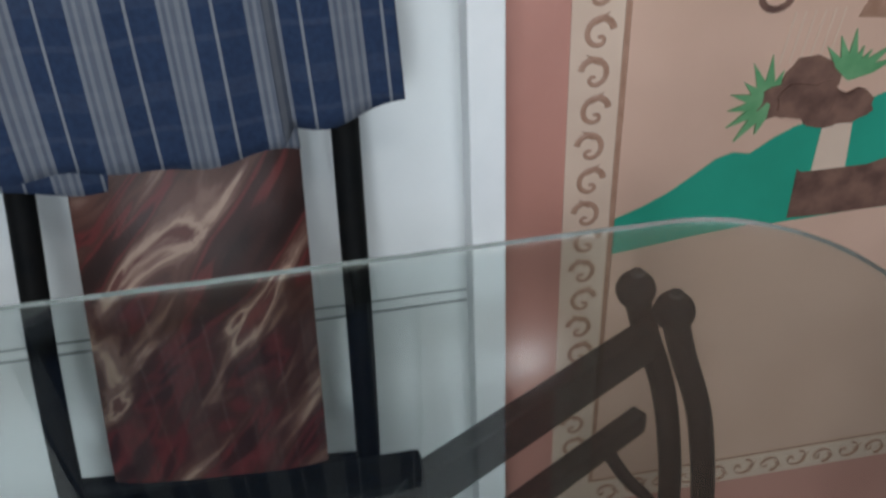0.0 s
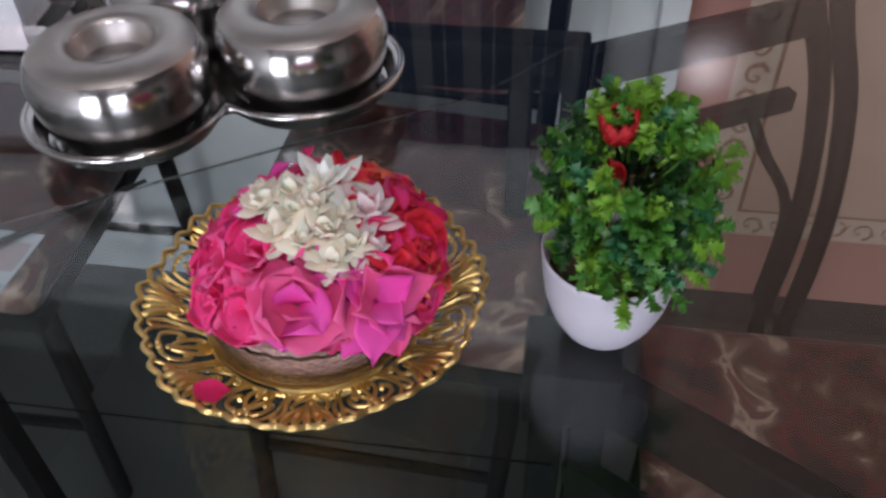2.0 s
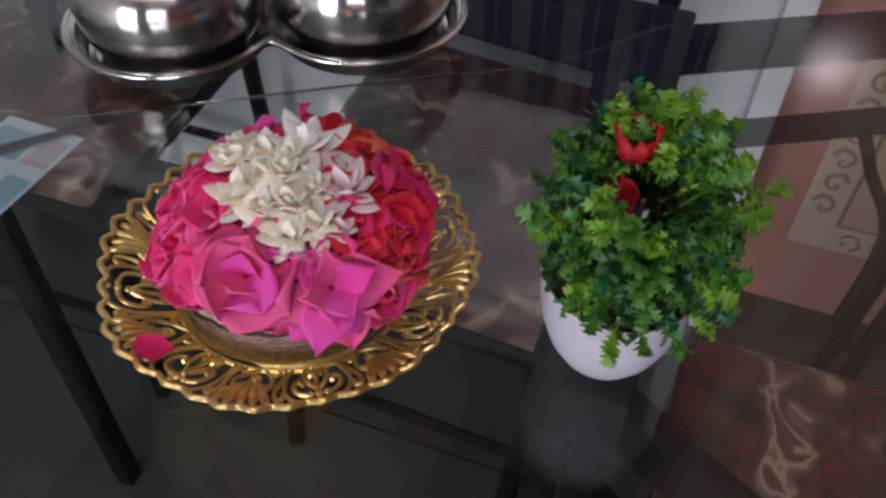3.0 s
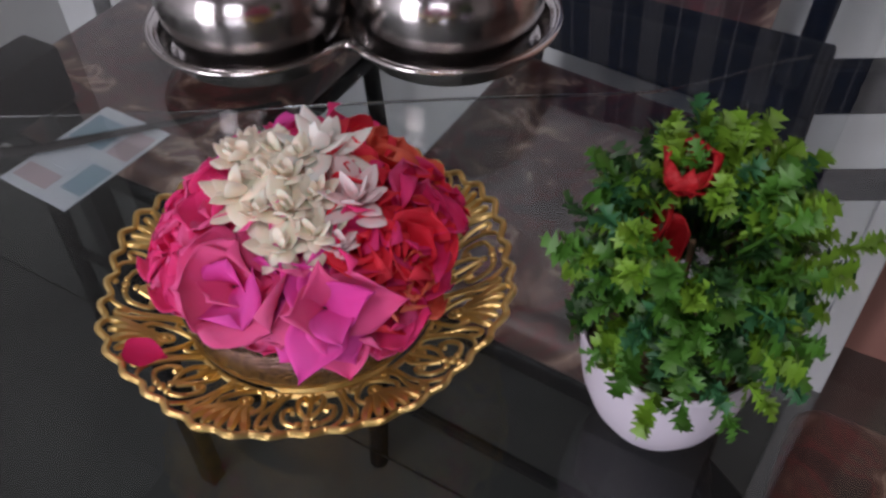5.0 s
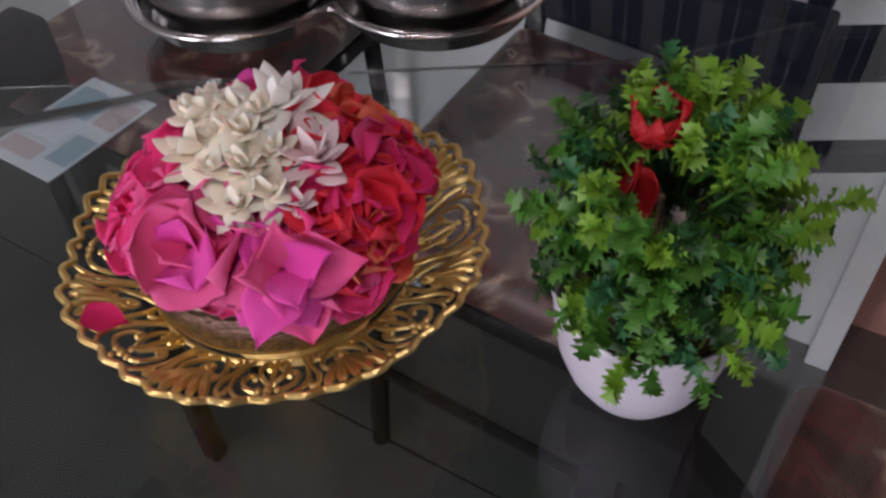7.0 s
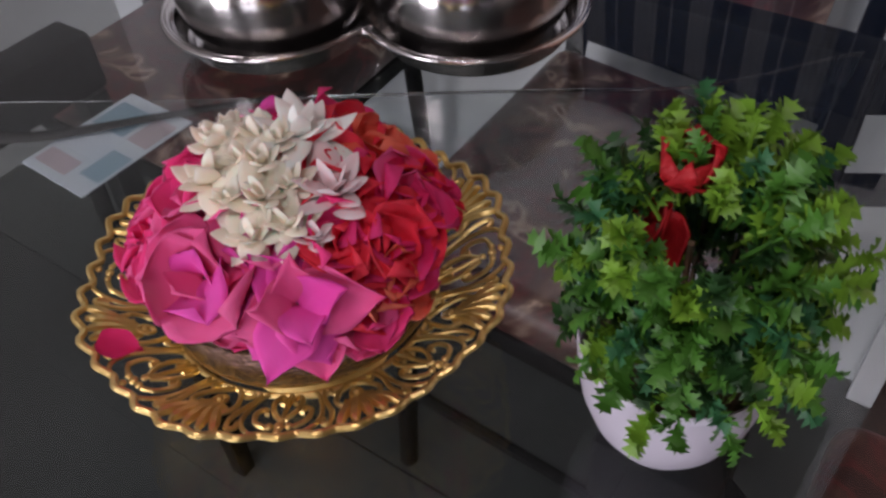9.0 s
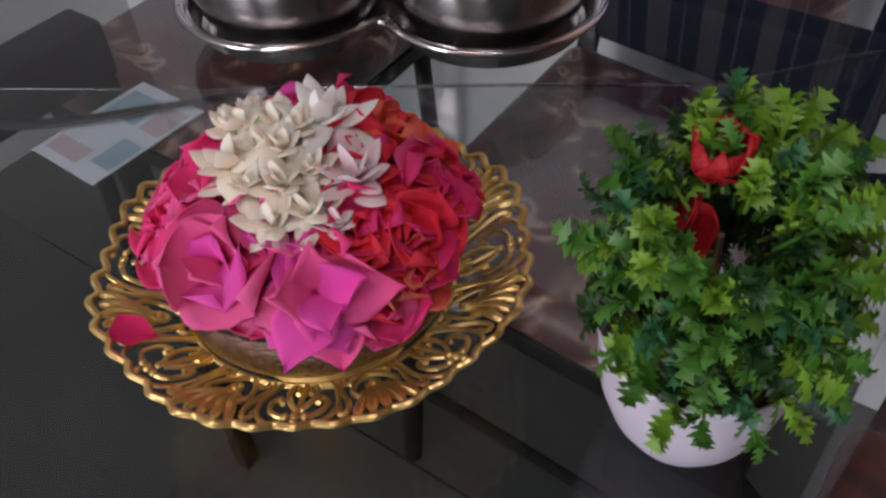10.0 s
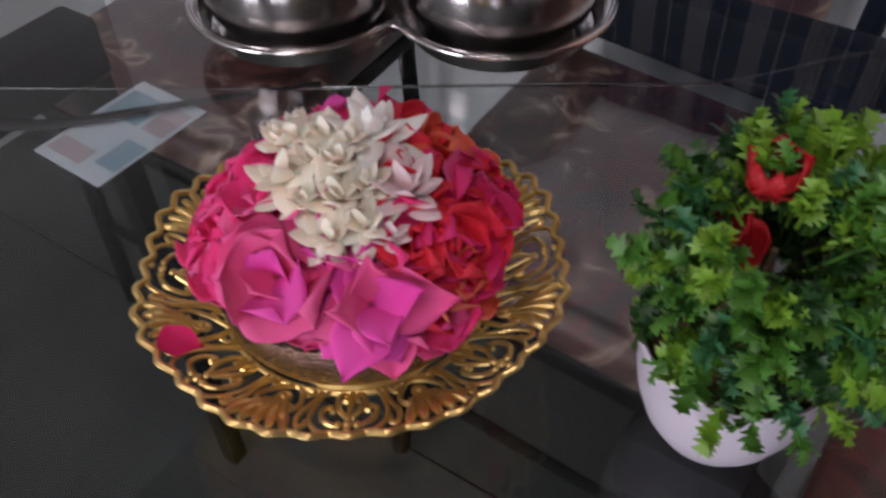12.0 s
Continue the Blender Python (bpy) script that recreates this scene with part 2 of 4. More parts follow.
def spline(pts, steps=8, closed=False):
    """Catmull-Rom points through pts."""
    p = [Vector(q) for q in pts]
    n, out = len(p), []
    for i in range(n if closed else n - 1):
        a, b, c, d = (p[(i + k) % n] if closed else p[min(max(i + k, 0), n - 1)] for k in (-1, 0, 1, 2))
        for s in range(steps):
            t = s / steps
            out.append(0.5 * ((2 * b) + (c - a) * t + (2 * a - 5 * b + 4 * c - d) * t * t + (3 * b - a - 3 * c + d) * t ** 3))
    if not closed:
        out.append(p[-1])
    return out


def slab(bm, outline, z0, z1):
    """A flat plate from an outline of (x, y)."""
    lo = [bm.verts.new((x, y, z0)) for x, y in outline]
    hi = [bm.verts.new((x, y, z1)) for x, y in outline]
    bm.faces.new(lo[::-1])
    bm.faces.new(hi)
    for i in range(len(lo)):
        j = (i + 1) % len(lo)
        bm.faces.new((lo[i], lo[j], hi[j], hi[i]))
    return bm


def rounded(x0, y0, x1, y1, r, seg=12):
    out = []
    for cx, cy, a in ((x1 - r, y1 - r, 0), (x0 + r, y1 - r, 90), (x0 + r, y0 + r, 180), (x1 - r, y0 + r, 270)):
        for k in range(seg + 1):
            t = radians(a + 90 * k / seg)
            out.append((cx + r * math.cos(t), cy + r * math.sin(t)))
    return out


BM = bmesh.new

# ---------------------------------------------------------------- setting
TABLE = 0.75
WALL_Y, MURAL_Y, TRIM_X = 0.80, 0.87, 0.247

floor = setting("floor", box(BM(), -2.2, -2.6, -0.08, 2.4, 1.0, -0.004), M_GROUT, "grey tiled floor with dark joints", "floor")
wall_white = setting("wall_north_white", box(BM(), -2.2, WALL_Y, 0, TRIM_X - 0.034, 1.0, 1.60), M_WHITE, "plain white painted wall behind the chairs", "wall")
# Upper wall is out of view; its dark colour keeps glass reflections dim.
setting("wall_north_upper", box(BM(), -2.2, WALL_Y, 1.60, TRIM_X - 0.034, 1.0, 2.7), M_UPPER, "unseen upper wall, darkened to keep its reflection in the glass dim", "wall")
wall_mural = setting("wall_north_mural", box(BM(), TRIM_X - 0.034, MURAL_Y, 0, 2.4, 1.0, 2.7), M_PINK, "dusty pink wall with a painted landscape panel", "wall")
trim = setting("trim", box(BM(), TRIM_X - 0.034, WALL_Y - 0.035, 0, TRIM_X, MURAL_Y, 2.7, 0.002), M_TRIM, "white painted corner strip between the two walls", "trim")
# Unseen west wall, set close and pale for its reflection in the glass.
setting("wall_west", box(BM(), -1.4, -2.6, 0, -1.27, WALL_Y, 2.7), M_WEST, "plain room wall out of view", "wall")
setting("wall_east", box(BM(), 2.4, -2.6, 0, 2.5, 1.0, 2.7), M_ROOM, "plain room wall out of view", "wall")
setting("ceiling", box(BM(), -2.3, -2.7, 2.7, 2.5, 1.0, 2.78), M_CEIL, "plain pale ceiling", "ceiling")
bm = BM()
box(bm, -2.3, -2.7, 0, -1.25, -2.6, 2.15), box(bm, -0.25, -2.7, 0, 2.5, -2.6, 0.95), box(bm, -2.3, -2.7, 2.15, 2.5, -2.6, 2.7)
for a, b in ((-0.25, 0.35), (1.35, 2.5)):
    box(bm, a, -2.7, 0.95, b, -2.6, 2.15)
setting("wall_south", bm, M_ROOM, "painted wall with a doorway and a window opening", "wall")

# Raised grey strips paint in the shadow lines across the white wall.
for z, h in ((0.655, 0.0045), (0.603, 0.002), (0.589, 0.0025)):
    setting("trim", box(BM(), -1.27, WALL_Y - 0.0015, z - h / 2, TRIM_X - 0.034, WALL_Y, z + h / 2), M_SHADOW_LINE, "thin grey strip drawn as a shadow line along the white wall", "trim")


def outline_panel(name, pts, depth, mat, label):
    """A painted shape on the mural wall, from its outline in (x, z)."""
    bm = BM()
    lo = [bm.verts.new((x, MURAL_Y - depth, z)) for x, z in pts]
    hi = [bm.verts.new((x, MURAL_Y - 0.0005, z)) for x, z in pts]
    bm.faces.new(lo)
    bm.faces.new(hi[::-1])
    for i in range(len(lo)):
        j = (i + 1) % len(lo)
        bm.faces.new((lo[j], lo[i], hi[i], hi[j]))
    return part(name, bm, mat, mural, label, smooth=False)


mural = thing("mural", (0, 0, 0), "painted landscape with green hills and rocks in a scrolled border", "wall painting")
MX, MZ = 0.337, 0.135
outline_panel("border", [(MX, MZ), (1.3, MZ), (1.3, 2.2), (MX, 2.2)], 0.0015, M_CREAM, "cream border band")
outline_panel("border_line", [(MX + 0.055, MZ + 0.047), (1.245, MZ + 0.047), (1.245, 2.15), (MX + 0.055, 2.15)], 0.0025, M_BROWNLINE, "thin brown line")
outline_panel("sky_field", [(MX + 0.061, MZ + 0.053), (1.24, MZ + 0.053), (1.24, 2.14), (MX + 0.061, 2.14)], 0.0035, M_PEACH, "plain peach field")
hill = [(0.398, 0.575), (0.398, 0.628), (0.43, 0.64), (0.46, 0.655), (0.485, 0.672), (0.51, 0.690), (0.53, 0.696), (0.55, 0.692), (0.575, 0.708), (0.60, 0.720), (0.64, 0.728), (0.68, 0.742), (0.72, 0.756), (0.78, 0.765), (0.9, 0.77), (0.9, 0.598), (0.7, 0.598), (0.6, 0.594), (0.5, 0.586)]
outline_panel("hill", hill, 0.0045, M_HILL, "sea-green painted hill")


def rock(cx, cz, w, h, seed):
    rnd = random.Random(seed)
    pts = []
    for k in range(18):
        t = math.tau * k / 18
        r = 1 + rnd.uniform(-0.16, 0.16)
        pts.append((cx + w * r * math.cos(t), cz + h * r * math.sin(t)))
    return pts


for i, (cx, cz, w, h) in enumerate(((0.605, 0.775, 0.032, 0.026), (0.575, 0.752, 0.026, 0.02), (0.625, 0.742, 0.03, 0.026), (0.66, 0.738, 0.026, 0.02), (0.60, 0.75, 0.03, 0.022))):
    outline_panel("rock", rock(cx, cz, w, h, i), 0.0055 + 0.0006 * i, M_ROCK, "brown painted rock")
outline_panel("rock", [(0.612, 0.665), (0.618, 0.66), (0.66, 0.66), (0.70, 0.66), (0.74, 0.67), (0.80, 0.668), (0.82, 0.62), (0.80, 0.60), (0.66, 0.598), (0.612, 0.60)], 0.0056, M_ROCK, "brown painted rock base")
outline_panel("rock", [(0.632, 0.725), (0.667, 0.725), (0.672, 0.66), (0.63, 0.66)], 0.005, M_CREAM, "pale painted rock")


def fan(cx, cz, n, a0, a1, r0, r1, seed):
    rnd = random.Random(seed)
    for k in range(n):
        a = radians(a0 + (a1 - a0) * k / (n - 1))
        r = rnd.uniform(r0, r1)
        w = 0.0055
        dx, dz = math.cos(a), math.sin(a)
        pts = [(cx - w * dz * 0.4, cz + w * dx * 0.4), (cx + w * dz * 0.4, cz - w * dx * 0.4), (cx + dx * r * 0.45 + w * dz, cz + dz * r * 0.45 - w * dx), (cx + dx * r, cz + dz * r), (cx + dx * r * 0.45 - w * dz, cz + dz * r * 0.45 + w * dx)]
        outline_panel("painted_frond", pts, 0.0048 + 0.0002 * k, M_PALM, "")


fan(0.560, 0.752, 9, 70, 255, 0.035, 0.058, 1)
fan(0.650, 0.770, 7, 20, 130, 0.035, 0.06, 2)


def scroll(x, z, flip, across):
    """One S-shaped scroll of the painted border."""
    bm = BM()
    pts = []
    for k in range(26):
        t = k / 25
        a = math.tau * 1.25 * t
        r = 0.016 * (1 - 0.75 * t)
        u, v = r * math.cos(a) * flip, r * math.sin(a) + 0.012 * (0.5 - t)
        pts.append((x + v, MURAL_Y - 0.0022, z + u) if across else (x + u, MURAL_Y - 0.0022, z + v))
    tube(bm, pts, [0.0030 * (1 - 0.6 * k / 25) + 0.0006 for k in range(26)], 6, flat=0.35)
    leaf = [(-0.004, 0.010), (0.004, 0.014), (0.012, 0.024), (0.002, 0.020)]
    vs = [bm.verts.new((x + (b if across else a * flip), MURAL_Y - 0.0024, z + (a * flip if across else b))) for a, b in leaf]
    bm.faces.new(vs)
    part("scroll", bm, M_BROWNLINE, mural)


outline_panel("painted_arc", [(0.532 + 0.020 * math.cos(a) + 0.018, 0.868 - 0.017 * math.sin(a)) for a in [math.pi * k / 9 for k in range(10)]] + [(0.550 + 0.013 * math.cos(a), 0.868 - 0.010 * math.sin(a)) for a in [math.pi * k / 9 for k in range(9, -1, -1)]], 0.0045, M_ROCK, "dark painted arc")
outline_panel("painted_block", [(0.645, 0.838), (0.70, 0.832), (0.70, 0.87), (0.66, 0.872)], 0.0045, M_BROWNLINE, "brown painted block")
for k in range(6):
    x = 0.565 + 0.011 * k
    outline_panel("painted_reed", [(x, 0.795), (x + 0.002, 0.795), (x + 0.010, 0.85), (x + 0.008, 0.85)], 0.0043, M_CREAM, "")
for k in range(26):
    scroll(MX + 0.028, MZ + 0.08 + 0.042 * k, 1 if k % 2 else -1, False)
for k in range(20):
    scroll(MX + 0.08 + 0.042 * k, MZ + 0.024, 1 if k % 2 else -1, True)

# Unseen disc, added for the soft glow reflected in the glass top.
glow_disc = thing("glow_disc", (0.296, MURAL_Y, 1.055), "unseen glowing disc on the pink wall, added for the glow reflected in the glass", "lamp")
M_GLOW = bpy.data.materials.new("radial_glow")
M_GLOW.use_nodes = True
GN, GL = M_GLOW.node_tree.nodes, M_GLOW.node_tree.links
GN["Principled BSDF"].inputs["Base Color"].default_value = (0.62, 0.36, 0.31, 1)
GN["Principled BSDF"].inputs["Emission Color"].default_value = (1.0, 0.96, 0.96, 1)
g_co, g_map, g_grad, g_pow = GN.new("ShaderNodeTexCoord"), GN.new("ShaderNodeMapping"), GN.new("ShaderNodeTexGradient"), GN.new("ShaderNodeMath")
g_grad.gradient_type = "SPHERICAL"
g_map.inputs["Scale"].default_value = (13, 13, 13)
g_pow.operation, g_pow.inputs[1].default_value = "POWER", 2.4
g_mul = GN.new("ShaderNodeMath")
g_mul.operation, g_mul.inputs[1].default_value = "MULTIPLY", 5.0
GL.new(g_co.outputs["Object"], g_map.inputs["Vector"])
GL.new(g_map.outputs[0], g_grad.inputs["Vector"])
GL.new(g_grad.outputs["Fac"], g_pow.inputs[0])
GL.new(g_pow.outputs[0], g_mul.inputs[0])
GL.new(g_mul.outputs[0], GN["Principled BSDF"].inputs["Emission Strength"])
bm = lathe(BM(), [(0, 0.010), (0.03, 0.0095), (0.058, 0.007), (0.076, 0.0025), (0.077, 0.0005), (0, 0.0005)], 40)
bmesh.ops.rotate(bm, verts=bm.verts, cent=(0, 0, 0), matrix=Matrix.Rotation(radians(90), 3, "X"))
part("diffuser", bm, M_GLOW, glow_disc, "round face whose glow fades towards its edge")

# ---------------------------------------------------------------- dining table
table = thing("dining_table", (0, 0, 0), "glass-topped dining table on a black steel tube base", "table")
T_X0, T_X1, T_Y0, T_Y1 = -0.95, 0.50, -0.30, 0.668
bm = slab(BM(), rounded(T_X0, T_Y0, T_X1, T_Y1, 0.13, 16), TABLE - 0.010, TABLE)
bmesh.ops.bevel(bm, geom=[e for e in bm.edges if abs(e.verts[0].co.z - e.verts[1].co.z) < 1e-6], offset=0.0042, segments=3, affect="EDGES")
bm.normal_update()
for f in bm.faces:
    f.material_index = 0 if abs(f.normal.z) > 0.25 else 1
glass_top = part("glass_top", bm, [M_GLASS, M_EDGE], table, "thick clear glass top with a green edge")
glass_top.visible_shadow = False
YC, CX, CY, BARZ = 0.335, 0.122, 0.185, 0.66
LX = -0.43


def bar(x0, y0, z0, x1, y1, z1):
    part("frame_bar", box(BM(), x0, y0, z0, x1, y1, z1, 0.004), M_BLACK, table)


bar(-0.62, YC + CY - 0.018, BARZ - 0.052, CX + 0.004, YC + CY + 0.016, BARZ)
bar(-0.62, YC - CY - 0.030, BARZ - 0.05, LX - 0.03, YC - CY + 0.005, BARZ)
bar(LX - 0.03, -0.02, BARZ - 0.05, LX + 0.012, 0.245, BARZ)
bar(CX - 0.03, YC - CY - 0.03, BARZ - 0.05, CX + 0.03, YC - CY + 0.02, BARZ)
for x, y in ((CX - 0.008, YC + CY), (CX - 0.060, YC + CY), (CX - 0.012, YC - CY), (CX + 0.016, YC - CY), (LX, 0.23), (-0.6, YC + CY)):
    part("frame_post", box(BM(), x - 0.012, y - 0.012, 0.0, x + 0.012, y + 0.012, BARZ - 0.052, 0.003), M_BLACK, table)


def corner(a, b, out):
    """A diagonal arm of two rails from the frame to a twin-tube leg at b that bulges towards out."""
    a, b, out = Vector(a), Vector(b), Vector(out)
    d = (b - a).normalized()
    n = Vector((-d.y, d.x, 0))
    for z0, z1, w in ((BARZ - 0.055, BARZ - 0.012, 0.009), (0.512, 0.537, 0.009)):
        bm = BM()
        vs = [bm.verts.new(p + n * q + Vector((0, 0, z))) for z in (z0, z1) for p, q in ((a, -w), (b, -w), (b, w), (a, w))]
        for f in ((3, 2, 1, 0), (4, 5, 6, 7), (0, 1, 5, 4), (1, 2, 6, 5), (2, 3, 7, 6), (3, 0, 4, 7)):
            bm.faces.new([vs[i] for i in f])
        bmesh.ops.bevel(bm, geom=list(bm.edges), offset=0.002, segments=1, affect="EDGES")
        part("rail", bm, M_BLACK, table)
    for q in (-1, 1):
        c = b + n * 0.0215 * q
        pts = spline([c + out * o + Vector((0, 0, z)) for o, z in ((0.0, 0.668), (0.014, 0.620), (0.044, 0.53), (0.066, 0.40), (0.071, 0.28), (0.066, 0.15), (0.066, 0.0))], 6)
        leg = part("leg", tube(BM(), pts, 0.0125, 14), M_BLACK, table, "curved black tube leg")
        bm = BM()
        bmesh.ops.create_uvsphere(bm, u_segments=24, v_segments=14, radius=0.0185, matrix=Matrix.Translation(c + Vector((0, 0, 0.670))))
        part("ball", bm, M_BLACK, leg)
        bm = lathe(BM(), [(0, 0.6865), (0.0065, 0.6865), (0.006, 0.6905), (0, 0.6915)], 16)
        bmesh.ops.translate(bm, verts=bm.verts, vec=c)
        part("pad", bm, M_PADS, leg, "black rubber pad")
    pts = spline([b - d * 0.06 + Vector((0, 0, 0.535)), b - d * 0.03 + out * 0.01 + Vector((0, 0, 0.46)), b + out * 0.035 + Vector((0, 0, 0.36)), b + out * 0.035 + Vector((0, 0, 0.2))], 6)
    part("brace", tube(BM(), pts, 0.007, 10), M_BLACK, table)
    part("brace", tube(BM(), [b - n * 0.02 + out * 0.061 + Vector((0, 0, 0.17)), b + n * 0.02 + out * 0.061 + Vector((0, 0, 0.17))], 0.006, 10), M_BLACK, table)


corner((CX - 0.006, YC + CY, 0), (0.357, 0.655, 0), (1, 0.1, 0))
corner((CX + 0.005, YC - CY, 0), (0.43, -0.03, 0), (1, -0.1, 0))
corner((-0.6, YC + CY, 0), (-0.80, 0.63, 0), (-1, 0.1, 0))
corner((-0.6, YC - CY, 0), (-0.80, -0.02, 0), (-1, -0.1, 0))
SHELF_EDGE = spline([(x, y, BARZ + 0.0034) for x, y in ((-0.40, 0.140), (-0.30, 0.200), (-0.20, 0.262), (-0.12, 0.314), (-0.05, 0.358), (0.018, 0.400), (0.055, 0.436), (0.090, 0.480), (0.113, 0.504))], 6)
shelf = part("shelf", slab(BM(), [(0.113, 0.06), *[(v.x, v.y) for v in reversed(SHELF_EDGE)], (-0.445, 0.10), (-0.445, 0.06)], BARZ + 0.0005, BARZ + 0.0025), M_PANE, table, "lower glass shelf with a curved edge", smooth=False)
shelf.visible_shadow = False
# Steel rod stands in for the line of light along the shelf edge.
part("lit_edge", tube(BM(), [v for v in SHELF_EDGE if v.x > -0.205], 0.0005, 6), M_STEEL, table, "thin steel rod drawn as the lit edge of the shelf")

# ---------------------------------------------------------------- dining chairs


def build_chair():
    """A chair that faces -y, its back at y = 0, its seat at 0.45."""
    c = thing("dining_chair", (0, 0, 0), "black steel dining chair with marbled red-brown satin seat and back", "chair", "chairs round the table")
    bm = BM()
    box(bm, -0.168, -0.40, 0.40, 0.168, -0.02, 0.452, 0.02, 4)
    for v in bm.verts:
        if v.co.z > 0.43:
            v.co.z += 0.014 * (1 - min(1, ((v.co.x / 0.168) ** 2 + ((v.co.y + 0.21) / 0.19) ** 2) / 2))
    part("seat", bm, M_SATIN, c, "marbled satin cushion")
    part("seat_frame", box(BM(), -0.163, -0.395, 0.375, 0.163, -0.01, 0.40, 0.004), M_BLACK, c)
    for s in (-1, 1):
        pts = spline([(s * 0.15, 0.03, 0.0), (s * 0.15, 0.0, 0.22), (s * 0.148, -0.02, 0.42), (s * 0.143, -0.005, 0.62), (s * 0.137, 0.03, 0.80), (s * 0.131, 0.050, 0.97), (s * 0.127, 0.054, 1.12)], 6)
        part("back_post", tube(BM(), pts, 0.0125, 12), M_BLACK, c)
        part("leg", tube(BM(), [(s * 0.148, -0.37, 0.0), (s * 0.148, -0.365, 0.39)], 0.012, 12), M_BLACK, c)
    bm = BM()
    rows = []
    for k in range(17):
        t = k / 16
        z = 0.475 + 0.63 * t
        y = -0.012 + 0.055 * min(1, 1.31 * t) ** 1.4
        w = 0.106 - 0.018 * t
        rows.append([bm.verts.new((w * u, y - 0.014 * (1 - abs(u) ** 4) * (0.3 + 0.7 * min(1, 6 * t, 6 * (1 - t))) * (1 if side else -0.6), z)) for side, us in ((1, [i / 5 for i in range(-5, 6)]), (0, [i / 5 for i in range(5, -6, -1)])) for u in us])
    for a, b in zip(rows, rows[1:]):
        for i in range(len(a)):
            j = (i + 1) % len(a)
            bm.faces.new((a[i], a[j], b[j], b[i]))
    bm.faces.new(rows[0][::-1])
    bm.faces.new(rows[-1])
    bmesh.ops.remove_doubles(bm, verts=bm.verts, dist=0.0005)
    part("backrest", bm, M_SATIN, c, "marbled satin back panel")
    part("back_rail", tube(BM(), [(-0.145, -0.008, 0.47), (0.145, -0.008, 0.47)], 0.011, 10), M_BLACK, c)
    part("back_rail", tube(BM(), [(-0.122, 0.05, 1.122), (0.122, 0.05, 1.122)], 0.0125, 10), M_BLACK, c)
    for y, s in ((-0.365, 0), (0.01, 0)):
        part("stretcher", tube(BM(), [(-0.148, y, 0.16), (0.148, y, 0.16)], 0.008, 8), M_BLACK, c)
    return c


chair = build_chair()
chair.matrix_basis = pose(-0.096, 0.727, 0, 0, 4.4, 0)
copy_thing(chair, pose(-0.625, 0.727, 0, 0, 2.0, 2))
copy_thing(chair, pose(0.595, 0.203, 0, 0, 0, -90))

# ---------------------------------------------------------------- checked shirt on the chair
def checked_cloth():
    m = material("blue_checked_cotton", (0.007, 0.020, 0.062), 0.9, second=(0.011, 0.030, 0.080), scale=200, bump=0.4, bump_scale=700)
    n, l = m.node_tree.nodes, m.node_tree.links
    b = n["Principled BSDF"]
    uv = n.new("ShaderNodeTexCoord")
    sep = n.new("ShaderNodeSeparateXYZ")
    l.new(uv.outputs["UV"], sep.inputs[0])

    def stripes(axis, period, stops):
        mul = n.new("ShaderNodeMath")
        mul.operation, mul.inputs[1].default_value = "MULTIPLY", 1 / period
        l.new(sep.outputs[axis], mul.inputs[0])
        fr = n.new("ShaderNodeMath")
        fr.operation = "FRACT"
        l.new(mul.outputs[0], fr.inputs[0])
        r = n.new("ShaderNodeValToRGB")
        r.color_ramp.interpolation = "CONSTANT"
        e = r.color_ramp.elements
        e[0].position, e[0].color = 0.0, (*[stops[0][1]] * 3, 1)
        e[1].position, e[1].color = stops[1][0], (*[stops[1][1]] * 3, 1)
        for p, v in stops[2:]:
            q = e.new(p)
            q.color = (v, v, v, 1)
        l.new(fr.outputs[0], r.inputs[0])
        return r

    base = next(k for k in n if k.bl_idname == "ShaderNodeValToRGB")
    warp = stripes(0, 0.062, ((0, 0), (0.08, 0.6), (0.13, 0.32), (0.18, 0.62), (0.23, 0.36), (0.30, 0.62), (0.36, 0.32), (0.41, 0.6), (0.46, 0.0), (0.70, 0.75), (0.735, 0.0)))
    weft = stripes(1, 0.07, ((0, 0), (0.25, 0.05), (0.32, 0.0), (0.60, 0.035), (0.82, 0.0)))
    add = n.new("ShaderNodeMath")
    add.operation, add.use_clamp = "ADD", True
    l.new(warp.outputs[0], add.inputs[0])
    l.new(weft.outputs[0], add.inputs[1])
    mix = n.new("ShaderNodeMix")
    mix.data_type = "RGBA"
    l.new(add.outputs[0], mix.inputs["Factor"])
    l.new(base.outputs[0], mix.inputs["A"])
    mix.inputs["B"].default_value = (0.25, 0.265, 0.29, 1)
    l.new(mix.outputs["Result"], b.inputs["Base Color"])
    return m


def cloth_sheet(name, x0, x1, hem, y_of, label, mat):
    """A hanging sheet of cloth: from the chair's top rail down to the hem(x)."""
    bm = BM()
    lay = bm.loops.layers.uv.new("uv")
    nx, nz = 44, 22
    grid = []
    for i in range(nx + 1):
        u = i / nx
        x = x0 + (x1 - x0) * u
        col = []
        for k in range(nz + 1):
            t = k / nz
            z = 1.138 + (hem(x) - 1.138) * t
            col.append((bm.verts.new((x + 0.012 * (t - 0.5) * (u - 0.3), y_of(x, t), z)), (x - x0, z)))
        grid.append(col)
    for i in range(nx):
        for k in range(nz):
            q = (grid[i][k], grid[i][k + 1], grid[i + 1][k + 1], grid[i + 1][k])
            f = bm.faces.new([p[0] for p in q])
            for loop, p in zip(f.loops, q):
                loop[lay].uv = p[1]
    ob = part(name, bm, mat, shirt, label)
    sol = ob.modifiers.new("thickness", "SOLIDIFY")
    sol.thickness = 0.0016
    return ob


shirt = thing("shirt", (0, 0, 0), "blue and white checked cotton shirt hung over a chair back", "shirt")
M_CHECK = checked_cloth()


